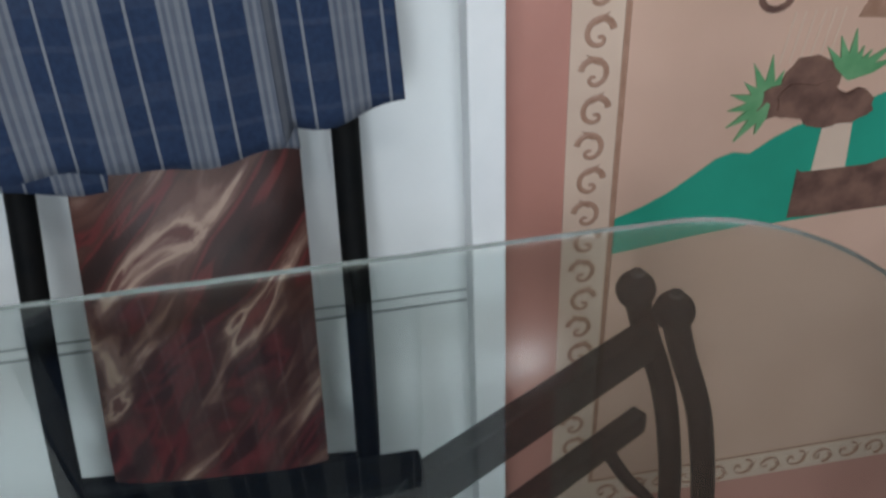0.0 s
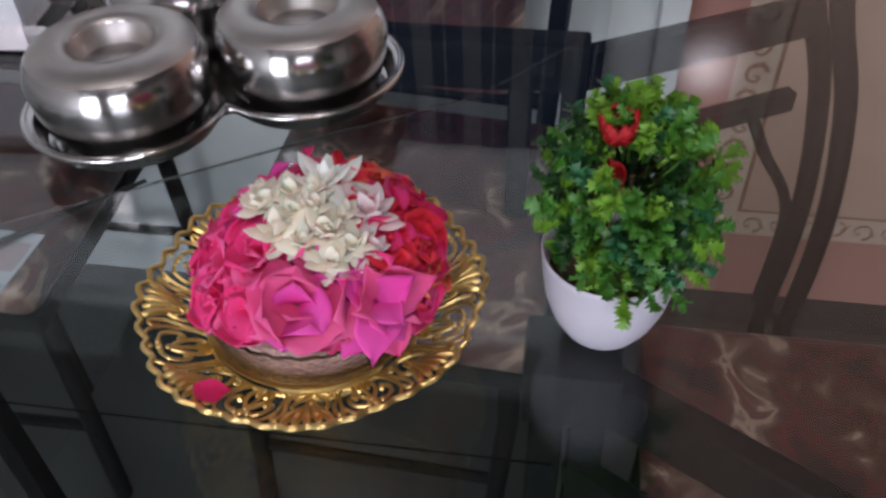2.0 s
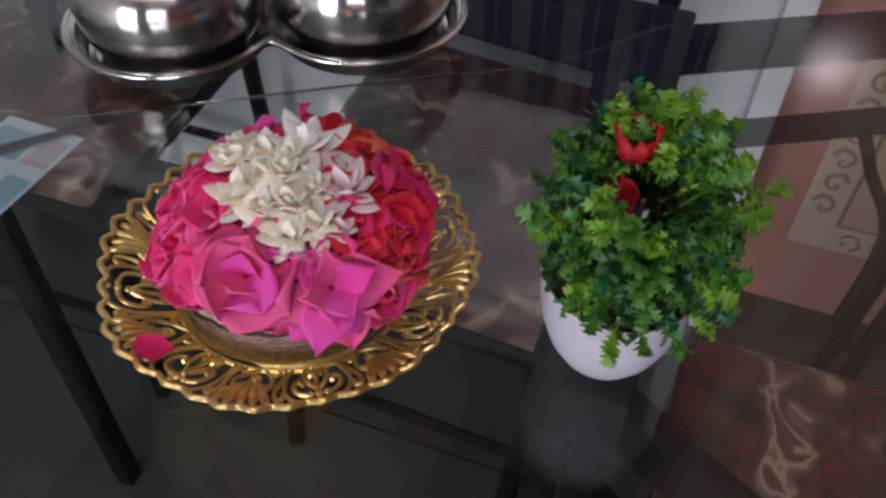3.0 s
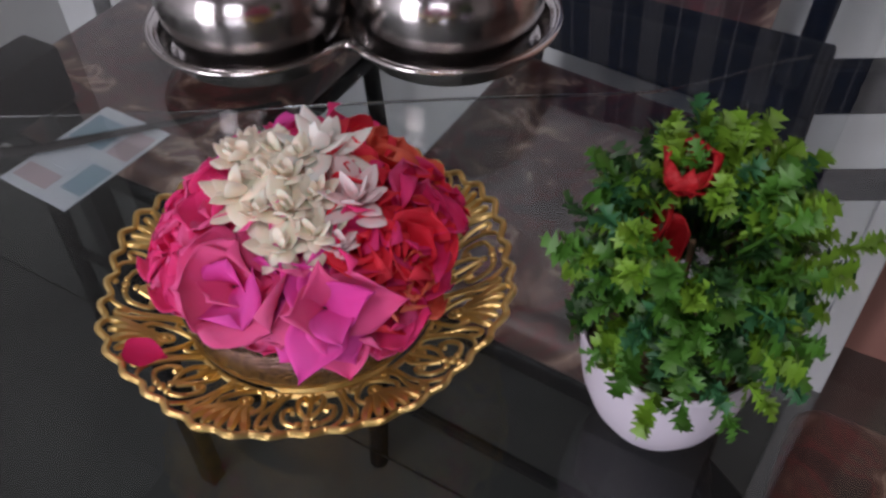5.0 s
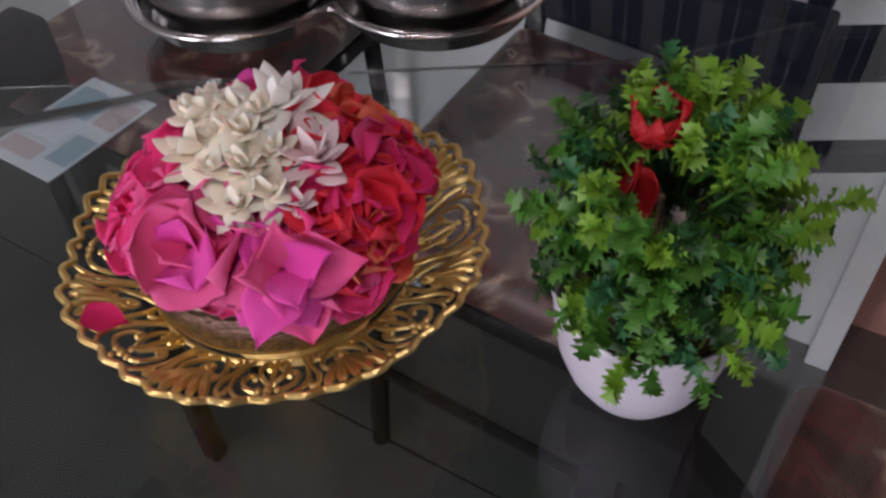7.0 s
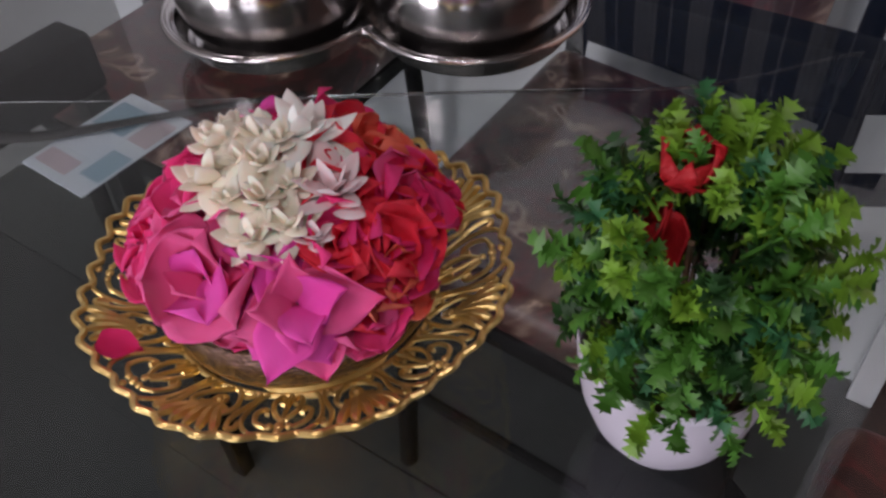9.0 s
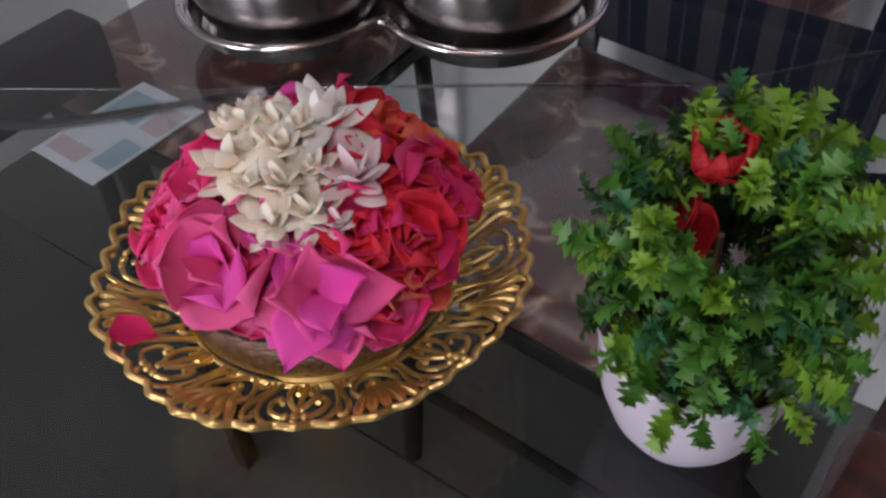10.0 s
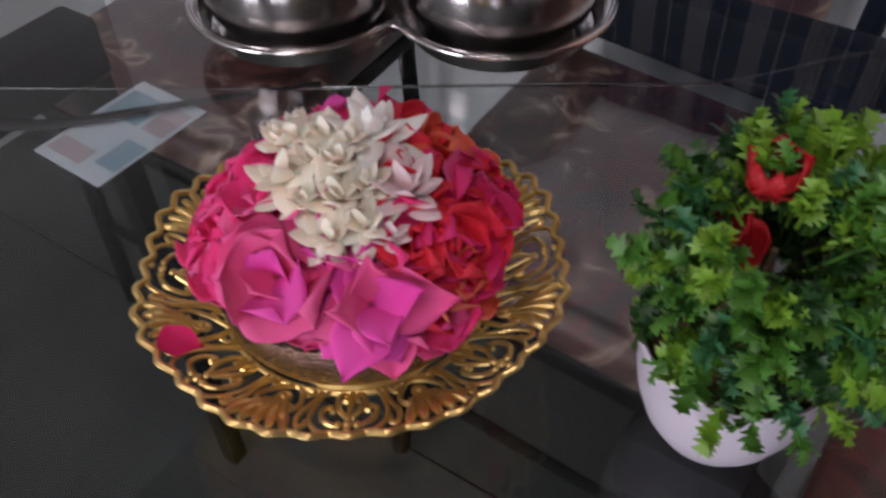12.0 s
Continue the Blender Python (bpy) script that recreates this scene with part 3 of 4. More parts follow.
def hem_front(x):
    return 0.828 + 0.20 * max(0, x - 0.03) ** 1.2 + (0.0 if x < 0.052 else 0.01) + 0.12 * max(0, -0.1 - x) + 0.004 * math.sin(50 * x)


def front_y(x, t):
    return 0.725 - 0.006 * math.sin(75 * x + 1.5 * t) * (0.4 + 0.6 * t) - 0.010 * t + (0.02 if x > 0.055 else 0.0) * t + 0.030 * (1 - t) * (1 if t < 0.15 else 1 - (t - 0.15) / 0.85)


cloth_sheet("front_panel", -0.215, 0.150, hem_front, front_y, "", M_CHECK)
cloth_sheet("back_panel", -0.205, 0.060, lambda x: 0.813 + 0.01 * math.sin(22 * x + 1), lambda x, t: 0.738 - 0.004 * math.sin(60 * x + 2) * t + 0.022 * (1 - t), "", M_CHECK)

# ---------------------------------------------------------------- things on the table
PX, PY = -0.0004, 0.0542
WELL_Z, RIM_Z, WELL_R, RIM_R = 0.7775, 0.7945, 0.0475, 0.0750


def on_plate(r, a, lift=0.0):
    t = (r - WELL_R) / (RIM_R - WELL_R)
    return Vector((r * math.cos(a), r * math.sin(a), WELL_Z - TABLE + (RIM_Z - WELL_Z) * t + lift))


plate = thing("footed_plate", (PX, PY, TABLE), "gold openwork footed plate with a scalloped rim on the glass table", "plate")
part("well", lathe(BM(), [(0, 0.0300), (0.03, 0.0302), (0.044, 0.0308), (0.0485, 0.0325), (0.0490, 0.0345), (0.0478, 0.0340), (0.043, 0.0325), (0.03, 0.0318), (0, 0.0316)], 64), M_GOLD, plate)
part("foot", lathe(BM(), [(0.030, 0.0), (0.031, 0.0015), (0.028, 0.004), (0.018, 0.012), (0.013, 0.019), (0.016, 0.026), (0.026, 0.0302), (0.024, 0.0302), (0.011, 0.026), (0.009, 0.018), (0.015, 0.009), (0.026, 0.001), (0.030, 0.0)], 48), M_GOLD, plate)
ring = [on_plate(RIM_R + 0.0011 * math.cos(40 * math.tau * k / 320) + 0.0012 * math.cos(8 * math.tau * k / 320 - 8 * radians(13)), math.tau * k / 320, 0.0003 * math.cos(40 * math.tau * k / 320)) for k in range(320)]
part("scalloped_rim", tube(BM(), ring, 0.0013, 8, closed=True), M_GOLD, plate)
part("inner_ring", tube(BM(), [on_plate(WELL_R + 0.001, math.tau * k / 96) for k in range(96)], 0.0011, 8, closed=True), M_GOLD, plate)


def motif(kind):
    """One pierced ornament of the rim, built round the direction +x."""
    bm = BM()
    W = radians(11.2)
    P = lambda r, a, lift=0.0: on_plate(WELL_R + r * (RIM_R - WELL_R), a * W, lift)
    if kind == "palmette":
        for k in range(5):
            a = (k - 2) * 0.26
            pts = [P(0.42, a * 0.35), P(0.66, a * 0.75, 0.0012), P(0.85, a * 1.15, 0.0012), P(0.97, a * 1.3, 0.0)]
            tube(bm, spline(pts, 4), [0.0006 + 0.0013 * math.sin(math.pi * min(1, (i + 1) / 14)) for i in range(13)], 6)
        tube(bm, [P(0.36 + 0.10 * math.cos(q), 0.16 * math.sin(q), 0.0008) for q in [math.tau * i / 16 for i in range(16)]], 0.0008, 6, closed=True)
        bmesh.ops.create_uvsphere(bm, u_segments=10, v_segments=6, radius=0.0013, matrix=Matrix.Translation(P(0.36, 0, 0.001)))
        for s in (-1, 1):
            pts = [P(0.05, s * 0.12), P(0.22, s * 0.45, 0.0008), P(0.45, s * 0.62, 0.001), P(0.60, s * 0.45, 0.001), P(0.55, s * 0.32, 0.0006), P(0.47, s * 0.38, 0.0004)]
            tube(bm, spline(pts, 5), 0.00095, 6)
            pts = [P(0.02, s * 0.9), P(0.3, s * 0.92, 0.0006), P(0.62, s * 0.78, 0.001), P(0.85, s * 0.86, 0.0008), P(0.84, s * 1.02, 0.0004), P(0.72, s * 1.0, 0.0003)]
            tube(bm, spline(pts, 5), 0.0009, 6)
            pts = [P(0.0, s * 0.55), P(0.12, s * 0.75, 0.0006), P(0.2, s * 0.6, 0.0006), P(0.14, s * 0.48, 0.0004)]
            tube(bm, spline(pts, 4), 0.0007, 6)
    else:
        for r, a, q in ((0.78, 0, 0.0016), (0.66, 0, 0.0013), (0.90, 0, 0.0013), (0.78, 0.22, 0.0013), (0.78, -0.22, 0.0013)):
            bmesh.ops.create_uvsphere(bm, u_segments=10, v_segments=6, radius=q, matrix=Matrix.Translation(P(r, a, 0.0006)) @ Matrix.Diagonal((1, 1, 0.7, 1)))
        for s in (-1, 1):
            pts = [P(0.62, s * 0.06), P(0.45, s * 0.3, 0.0008), P(0.25, s * 0.42, 0.0008), P(0.1, s * 0.3, 0.0006), P(0.16, s * 0.14, 0.0004), P(0.26, s * 0.2, 0.0002)]
            tube(bm, spline(pts, 5), 0.0009, 6)
            pts = [P(0.78, s * 0.3), P(0.70, s * 0.6, 0.0008), P(0.5, s * 0.72, 0.0008), P(0.4, s * 0.55, 0.0006), P(0.5, s * 0.46, 0.0004)]
            tube(bm, spline(pts, 5), 0.0009, 6)
            pts = [P(0.95, s * 0.45), P(0.86, s * 0.75, 0.0006), P(0.62, s * 0.98, 0.0006), P(0.2, s * 0.95, 0.0006), P(0.0, s * 0.75)]
            tube(bm, spline(pts, 5), 0.0008, 6)
        tube(bm, [P(0.0, 0), P(0.1, 0, 0.0004), P(0.62, 0, 0.0004)], [0.0007, 0.0011, 0.0007], 6)
    return mesh_of("ornament", bm, M_GOLD)


for kind, turn in (("palmette", 13), ("cross", 35.5)):
    me = motif(kind)
    for k in range(8):
        ob = new("ornament", me)
        ob.parent = plate
        ob.matrix_basis = pose(0, 0, 0, 0, 0, turn + 45 * k)

# pressed glass bowl
bowl = thing("glass_bowl", (PX + 0.003, PY - 0.003, 0.7776), "clear pressed glass bowl holding the flowers on the gold plate", "bowl")
bm = lathe(BM(), [(0, 0.0), (0.036, 0.0), (0.045, 0.003), (0.0500, 0.012), (0.0520, 0.024), (0.0530, 0.0325), (0.0515, 0.0332), (0.0500, 0.024), (0.0475, 0.013), (0.043, 0.006), (0.034, 0.004), (0, 0.004)], 96)
for v in bm.verts:
    v.co = (0.94 * v.co.x, 0.94 * v.co.y, 0.90 * v.co.z)
    r = math.hypot(v.co.x, v.co.y)
    if r > 0.03:
        a = math.atan2(v.co.y, v.co.x)
        s = 1 + 0.010 * math.cos(32 * a + 260 * v.co.z) * (1 if v.co.z < 0.030 else 0.3)
        v.co.x, v.co.y = v.co.x * s, v.co.y * s
part("filling", lathe(BM(), [(0, 0.005), (0.031, 0.007), (0.0425, 0.0125), (0.0452, 0.022), (0.0455, 0.026), (0.038, 0.030), (0, 0.033)], 32), M_BED, bowl, "brown stems and petals seen through the glass")
gb = part("bowl_body", bm, M_BOWL, bowl)
gb.visible_shadow = False


# ---- flowers
def bract(length, width, curl, cup, seed, n=9, m=4, ruffle=0.12, tip=0.8):
    """Vertices and faces of one soft pointed petal along +x from the origin, arched by curl and cupped."""
    rnd = random.Random(seed)
    ph, ph2, lean = rnd.uniform(0, 6), rnd.uniform(0, 6), rnd.uniform(-0.25, 0.25)
    vs, fs = [], []
    x, z, ang = 0.0, 0.0, 0.0
    for i in range(n + 1):
        t = i / n
        w = width * min(1.0, (0.06 + t) ** 0.5 * (1 - t) ** tip / 0.40) * (1 + 0.05 * math.sin(9 * t + ph))
        for j in range(-m, m + 1):
            u = j / m
            zz = z + cup * width * u * u + ruffle * width * math.sin(5.5 * t + ph + 1.6 * u) * u * u * (0.3 + t) + 0.06 * width * math.sin(4 * t + ph2)
            vs.append((x - 0.08 * length * u * u * t, u * w + lean * length * t * t * 0.5, zz))
        step = length / n
        ang = curl * t
        x += step * math.cos(ang)
        z += step * math.sin(ang)
    k = 2 * m + 1
    for i in range(n):
        for j in range(2 * m):
            fs.append((i * k + j, i * k + j + 1, (i + 1) * k + j + 1, (i + 1) * k + j))
    return vs, fs


def add_petal(bm, vs, fs, m, mat=0):
    new_vs = [bm.verts.new(m @ Vector(v)) for v in vs]
    for f in fs:
        face = bm.faces.new([new_vs[i] for i in f])
        face.material_index = mat


def bougainvillea(place, out, size, mats, seed, bracts=9, opened=0.5, wide=0.5, droop=0.0):
    """A loose cluster of broad papery bracts that opens along out."""
    rnd = random.Random(seed)
    label, mat = mats
    f = thing("bougainvillea_flower", place, label + " bougainvillea flower in the glass bowl", "flower", "flowers in the bowl")
    q = Vector(out).normalized().to_track_quat("Z", "Y").to_matrix().to_4x4()
    k = 0
    for share, tilt0, sc in ((0.45, 6, 1.0), (0.33, 32, 0.84), (0.22, 62, 0.58)):
        count = max(3 if tilt0 < 10 else 2, round(bracts * share))
        start = rnd.uniform(0, 360)
        for c in range(count):
            a = start + 360 * c / count + rnd.uniform(-14, 14)
            tilt = tilt0 + rnd.uniform(-8, 10) + (1 - opened) * 34 - droop
            ln = size * sc * rnd.uniform(0.92, 1.12)
            bm = BM()
            vs, fs = bract(ln, ln * wide * rnd.uniform(0.92, 1.12), rnd.uniform(-1.3, -0.1) if opened > 0.35 else rnd.uniform(0.2, 0.9), rnd.uniform(0.05, 0.30) + 0.25 * (1 - opened), seed * 31 + k, 11, 5, 0.24, 1.0 if wide < 0.48 else 0.66)
            add_petal(bm, vs, fs, q @ pose(0, 0, 0.002 * k / bracts, 0, 0, a) @ pose(0.0006, 0, 0, rnd.uniform(-9, 9), -tilt, 0))
            ob = part("bract", bm, mat[k % len(mat)], f)
            sol = ob.modifiers.new("thickness", "SOLIDIFY")
            sol.thickness = 0.0002
            k += 1
    return f


DOME = Vector((0.004, 0.047, 0.800))
MAG, PNK, DEP = ("magenta", [P_MAGENTA, P_MAGENTA, P_PINK]), ("pink", [P_PINK, P_MAGENTA, P_PINK]), ("deep pink", [P_DEEP, P_DEEP, P_PINK])
RED, COR = ("red", [P_RED, P_RED, P_DEEP]), ("coral red", [P_CORAL, P_RED, P_CORAL])
# place, colours, size, bracts, how far it has opened, breadth of a bract, droop
BLOOMS = [
    ((0.010, 0.010, 0.8295), PNK, 0.0205, 10, 0.5, 0.66, 0), ((0.0375, 0.0185, 0.8265), MAG, 0.0275, 18, 1.0, 0.40, 12),
    ((-0.023, 0.031, 0.8250), DEP, 0.0190, 11, 0.55, 0.54, 0), ((-0.023, 0.020, 0.8210), DEP, 0.0180, 9, 0.7, 0.54, 0),
    ((-0.010, 0.012, 0.8225), DEP, 0.0170, 6, 0.7, 0.60, 0), ((-0.014, 0.064, 0.8340), PNK, 0.0200, 8, 0.45, 0.46, 0),
    ((-0.025, 0.050, 0.8280), DEP, 0.0180, 9, 0.55, 0.50, 0), ((0.004, 0.077, 0.8320), DEP, 0.0205, 8, 0.4, 0.50, 0),
    ((0.022, 0.074, 0.8320), COR, 0.0225, 11, 0.6, 0.56, 0), ((0.037, 0.064, 0.8290), DEP, 0.0210, 11, 0.6, 0.56, 0),
    ((0.044, 0.050, 0.8270), RED, 0.0210, 11, 0.6, 0.58, 0), ((0.048, 0.044, 0.8190), COR, 0.0185, 9, 0.75, 0.56, 0),
    ((0.047, 0.034, 0.8160), DEP, 0.0180, 8, 0.85, 0.52, 4), ((0.021, 0.026, 0.8360), MAG, 0.0165, 8, 0.5, 0.52, 0),
    ((0.037, 0.038, 0.8330), RED, 0.0185, 9, 0.5, 0.56, 0), ((0.022, 0.012, 0.8225), DEP, 0.0140, 7, 0.8, 0.55, 0),
    ((-0.013, 0.042, 0.8350), PNK, 0.0190, 9, 0.5, 0.52, 0), ((0.002, 0.062, 0.8400), DEP, 0.0185, 9, 0.5, 0.52, 0),
    ((0.022, 0.055, 0.8400), RED, 0.0185, 9, 0.5, 0.54, 0), ((-0.006, 0.027, 0.8360), DEP, 0.0180, 8, 0.5, 0.54, 0),
    ((-0.020, 0.078, 0.8220), DEP, 0.0185, 8, 0.7, 0.52, 0), ((0.012, 0.089, 0.8200), PNK, 0.0190, 8, 0.7, 0.52, 0),
    ((0.036, 0.080, 0.8200), RED, 0.0185, 8, 0.7, 0.54, 0), ((-0.036, 0.042, 0.8160), DEP, 0.0150, 7, 0.8, 0.54, 0)]
for i, (c, m, size, nb, op, wd, dr) in enumerate(BLOOMS):
    large = i < 2
    bougainvillea(c, Vector(c) - DOME + Vector((0, 0, 0.010)), size * (1 if large else 0.98), m, 11 + i, nb if large else nb + 7, op, wd, dr)


def jasmine(place, out, size, mat, seed, label, petals=6, slim=0.40):
    rnd = random.Random(seed)
    f = thing("jasmine_flower", place, label, "flower", "jasmine in the bowl")
    q = Vector(out).normalized().to_track_quat("Z", "Y").to_matrix().to_4x4()
    for layer, (n, tilt, sc) in enumerate(((petals, 8, 1.0), (petals - 1, 40, 0.72), (3, 68, 0.5))):
        for k in range(n):
            ln = size * sc * rnd.uniform(0.86, 1.14)
            wd, up = ln * slim * rnd.uniform(0.88, 1.1), rnd.uniform(-0.5, 0.9)
            m = q @ pose(0, 0, 0.0012 * layer, 0, 0, 360 * k / n + 25 * layer + rnd.uniform(-13, 13)) @ pose(0.0004, 0, 0, 0, -tilt - rnd.uniform(-12, 12), 0)
            spine, radii, x, z = [], [], 0.0, 0.0
            for step in range(11):
                t = step / 10
                spine.append(m @ Vector((x, 0, z)))
                radii.append(max(0.0002, wd * min(1.0, (0.10 + t) ** 0.55 * (1 - t) ** 0.8 / 0.43)))
                x, z = x + ln / 10 * math.cos(up * t), z + ln / 10 * math.sin(up * t)
            part("petal", tube(BM(), spine, radii, 10, flat=0.16), mat, f)
    return f


WL, CL, BL = "white jasmine flower on top of the pink bracts", "creamy white jasmine flower in the cluster", "blush white jasmine flower with pointed petals"
JAS = [((0.0130, 0.0550, 0.8520), P_WHITE, 0.0170, WL, 7, 0.23), ((0.0315, 0.0460, 0.8450), P_BLUSH, 0.0170, BL, 6, 0.30), ((-0.0105, 0.042, 0.8490), P_CREAM, 0.0110, CL, 6, 0.34),
       ((0.0000, 0.0485, 0.8510), P_CREAM, 0.0115, CL, 6, 0.34), ((0.0005, 0.028, 0.8480), P_CREAM, 0.0130, CL, 5, 0.32), ((0.0118, 0.0385, 0.8515), P_CREAM, 0.0115, CL, 6, 0.34),
       ((0.0190, 0.030, 0.8485), P_CREAM, 0.0118, CL, 6, 0.32), ((0.0225, 0.0205, 0.8430), P_CREAM, 0.0105, CL, 6, 0.34), ((0.0290, 0.0285, 0.8440), P_CREAM, 0.0108, CL, 6, 0.32),
       ((0.0350, 0.032, 0.8405), P_BLUSH, 0.0085, BL, 6, 0.40), ((0.0050, 0.037, 0.8505), P_CREAM, 0.0105, CL, 6, 0.34), ((0.0220, 0.038, 0.8490), P_CREAM, 0.0100, CL, 6, 0.34),
       ((0.0105, 0.0255, 0.8470), P_CREAM, 0.0095, CL, 6, 0.34), ((-0.0130, 0.050, 0.8470), P_CREAM, 0.0090, CL, 6, 0.34), ((0.0095, 0.0480, 0.8525), P_CREAM, 0.0100, CL, 6, 0.32)]
for i, (c, m, size, lab, n, sl) in enumerate(JAS):
    jasmine(c, Vector(c) - Vector((0.008, 0.042, 0.815)), size, m, 70 + i, lab, n, sl)
fallen = thing("fallen_bract", (-0.0305, -0.0110, 0.7965), "fallen deep pink petal lying on the gold rim", "petal")
bm = BM()
vs, fs = bract(0.015, 0.0055, 0.2, 0.3, 5)
add_petal(bm, vs, fs, pose(0, 0, 0, 0, 30, 28))
part("petal", bm, P_DEEP, fallen)

# ---- potted plant
plant = thing("potted_plant", (0.1293, 0.0832, TABLE), "artificial green potted plant with serrated leaves in a white pot", "potted plant")
part("pot", lathe(BM(), [(0, 0.0), (0.009, 0.0), (0.0132, 0.0014), (0.0190, 0.0075), (0.0240, 0.0165), (0.0278, 0.028), (0.0298, 0.040), (0.0305, 0.050), (0.0312, 0.053), (0.0305, 0.0545), (0.0292, 0.053), (0.0285, 0.040), (0.02, 0.036), (0, 0.036)], 56), M_POT, plant, "rounded white plastic pot")
part("filler", lathe(BM(), [(0.028, 0.038), (0.025, 0.047), (0.012, 0.052), (0, 0.053)], 24), M_STEM, plant, "dark brown filler")


def leaf_shape(seed, size):
    """A serrated leaf with a forked tip, along +x."""
    rnd = random.Random(seed)
    out = [(0, 0.04), (0.20, 0.08), (0.36, 0.36), (0.40, 0.12), (0.66, 0.46), (0.60, 0.12), (0.92, 0.33), (0.80, 0.08), (1.08, 0.0)]
    out = [(x + rnd.uniform(-0.03, 0.03), y * rnd.uniform(0.85, 1.15)) for x, y in out]
    up, lo = [], []
    for x, y in out:
        z = 0.22 * math.sin(2.4 * x)
        up.append((x * size, y * size, (z - 0.25 * y) * size))
        lo.append((x * size, -y * size, (z - 0.25 * y) * size))
    mid = [(x * size, 0, 0.22 * math.sin(2.4 * x) * size) for x, _ in out]
    return up, mid, lo


def sprig_mesh(seed, mat):
    rnd = random.Random(seed)
    bm = BM()
    tube(bm, [(0, 0, 0), (0, 0, 0.010), (0.001, 0, 0.017)], [0.0007, 0.0006, 0.0003], 5)
    for k in range(9):
        m = pose(0, 0, 0.003 + 0.0016 * k, 0, 0, 137 * k + rnd.uniform(-20, 20)) @ pose(0, 0, 0, rnd.uniform(-25, 25), -rnd.uniform(5, 45) - 5 * k, 0)
        up, mid, lo = leaf_shape(seed * 9 + k, rnd.uniform(0.0066, 0.0090))
        a, b, c = ([bm.verts.new(m @ Vector(p)) for p in row] for row in (up, mid, lo))
        for i in range(len(a) - 1):
            bm.faces.new((b[i], b[i + 1], a[i + 1], a[i]))
            bm.faces.new((c[i], c[i + 1], b[i + 1], b[i]))
    bmesh.ops.remove_doubles(bm, verts=bm.verts, dist=0.00004)
    return mesh_of("sprig", bm, mat)


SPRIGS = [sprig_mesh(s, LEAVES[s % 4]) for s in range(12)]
rnd = random.Random(4)
CROWN = Vector((0.0022, -0.0085, 0.0925))
n_sprig = 225
for k in range(n_sprig):
    zc = 1 - 1.76 * (k + 0.5) / n_sprig
    a = k * 2.39996 + rnd.uniform(-0.2, 0.2)
    s = math.sqrt(max(0, 1 - zc * zc))
    d = Vector((s * math.cos(a), s * math.sin(a), zc))
    if d.dot(Vector((0.02, -0.46, 0.88)).normalized()) > 0.82 or (d.x < -0.25 and d.y < 0.3 and d.z < -0.62):
        continue
    r = rnd.uniform(0.0160, 0.0235) if k % 4 else rnd.uniform(0.010, 0.016)
    p = CROWN + Vector((d.x * 0.82, d.y * 0.90, d.z * 1.12)) * r
    dd = (d + Vector((rnd.uniform(-0.3, 0.3), rnd.uniform(-0.3, 0.3), rnd.uniform(-0.05, 0.35)))).normalized()
    # Bright green is commonest on top, dark green grows commoner lower down.
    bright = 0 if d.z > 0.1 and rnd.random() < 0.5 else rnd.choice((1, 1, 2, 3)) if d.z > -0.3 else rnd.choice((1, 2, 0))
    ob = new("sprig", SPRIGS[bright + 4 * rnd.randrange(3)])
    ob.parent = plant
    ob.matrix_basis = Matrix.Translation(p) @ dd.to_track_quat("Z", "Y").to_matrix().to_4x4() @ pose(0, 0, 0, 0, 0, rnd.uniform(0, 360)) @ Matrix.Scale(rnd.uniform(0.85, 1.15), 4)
for p, tip in (((-0.002, 0.000, 0.113), (-0.002, 0.003, 0.122)), ((0.006, 0.008, 0.112), (0.007, 0.012, 0.122)), ((0.008, 0.004, 0.111), (0.012, 0.006, 0.120)), ((0.031, 0.010, 0.092), (0.045, 0.018, 0.098))):
    ob = new("sprig", SPRIGS[0])
    ob.parent = plant
    ob.matrix_basis = Matrix.Translation(p) @ (Vector(tip) - Vector(p)).to_track_quat("Z", "Y").to_matrix().to_4x4()
for k in range(9):
    a = 2.4 * k
    part("stem", tube(BM(), [(0.006 * math.cos(a), 0.006 * math.sin(a), 0.05), (0.012 * math.cos(a), 0.012 * math.sin(a), 0.08), (0.017 * math.cos(a), 0.017 * math.sin(a), 0.108)], 0.0009, 6), M_STEM, plant)
for k in range(9):
    a = radians(-85 + 13 * k)
    ob = new("sprig", SPRIGS[(0, 1, 3, 1)[k % 4] + 4 * (k % 3)])
    ob.parent = plant
    dd = Vector((math.cos(a), math.sin(a), -0.35 + 0.3 * (k % 3)))
    ob.matrix_basis = Matrix.Translation((0.021 * math.cos(a) + 0.002, 0.021 * math.sin(a) - 0.003, 0.060 + 0.004 * (k % 3))) @ dd.to_track_quat("Z", "Y").to_matrix().to_4x4() @ pose(0, 0, 0, 0, 0, 50 * k)
RED_AT = Vector((-0.004, -0.004, 0.1145))
for k in range(9):
    bm = BM()
    outer = k < 5
    vs, fs = bract(0.0155 if outer else 0.011, 0.0072 if outer else 0.0055, 0.7, 0.5, 90 + k)
    add_petal(bm, vs, fs, Matrix.Translation(RED_AT) @ pose(0, 0, 0, 18, -8, 0) @ pose(0, 0, 0.001, 0, 0, 72 * k + 20 * outer) @ pose(0.001, 0, 0, 0, -42 if outer else -70, 0))
    ob = part("red_petal", bm, M_RED, plant, "curled red felt petal")
    sol = ob.modifiers.new("thickness", "SOLIDIFY")
    sol.thickness = 0.0006
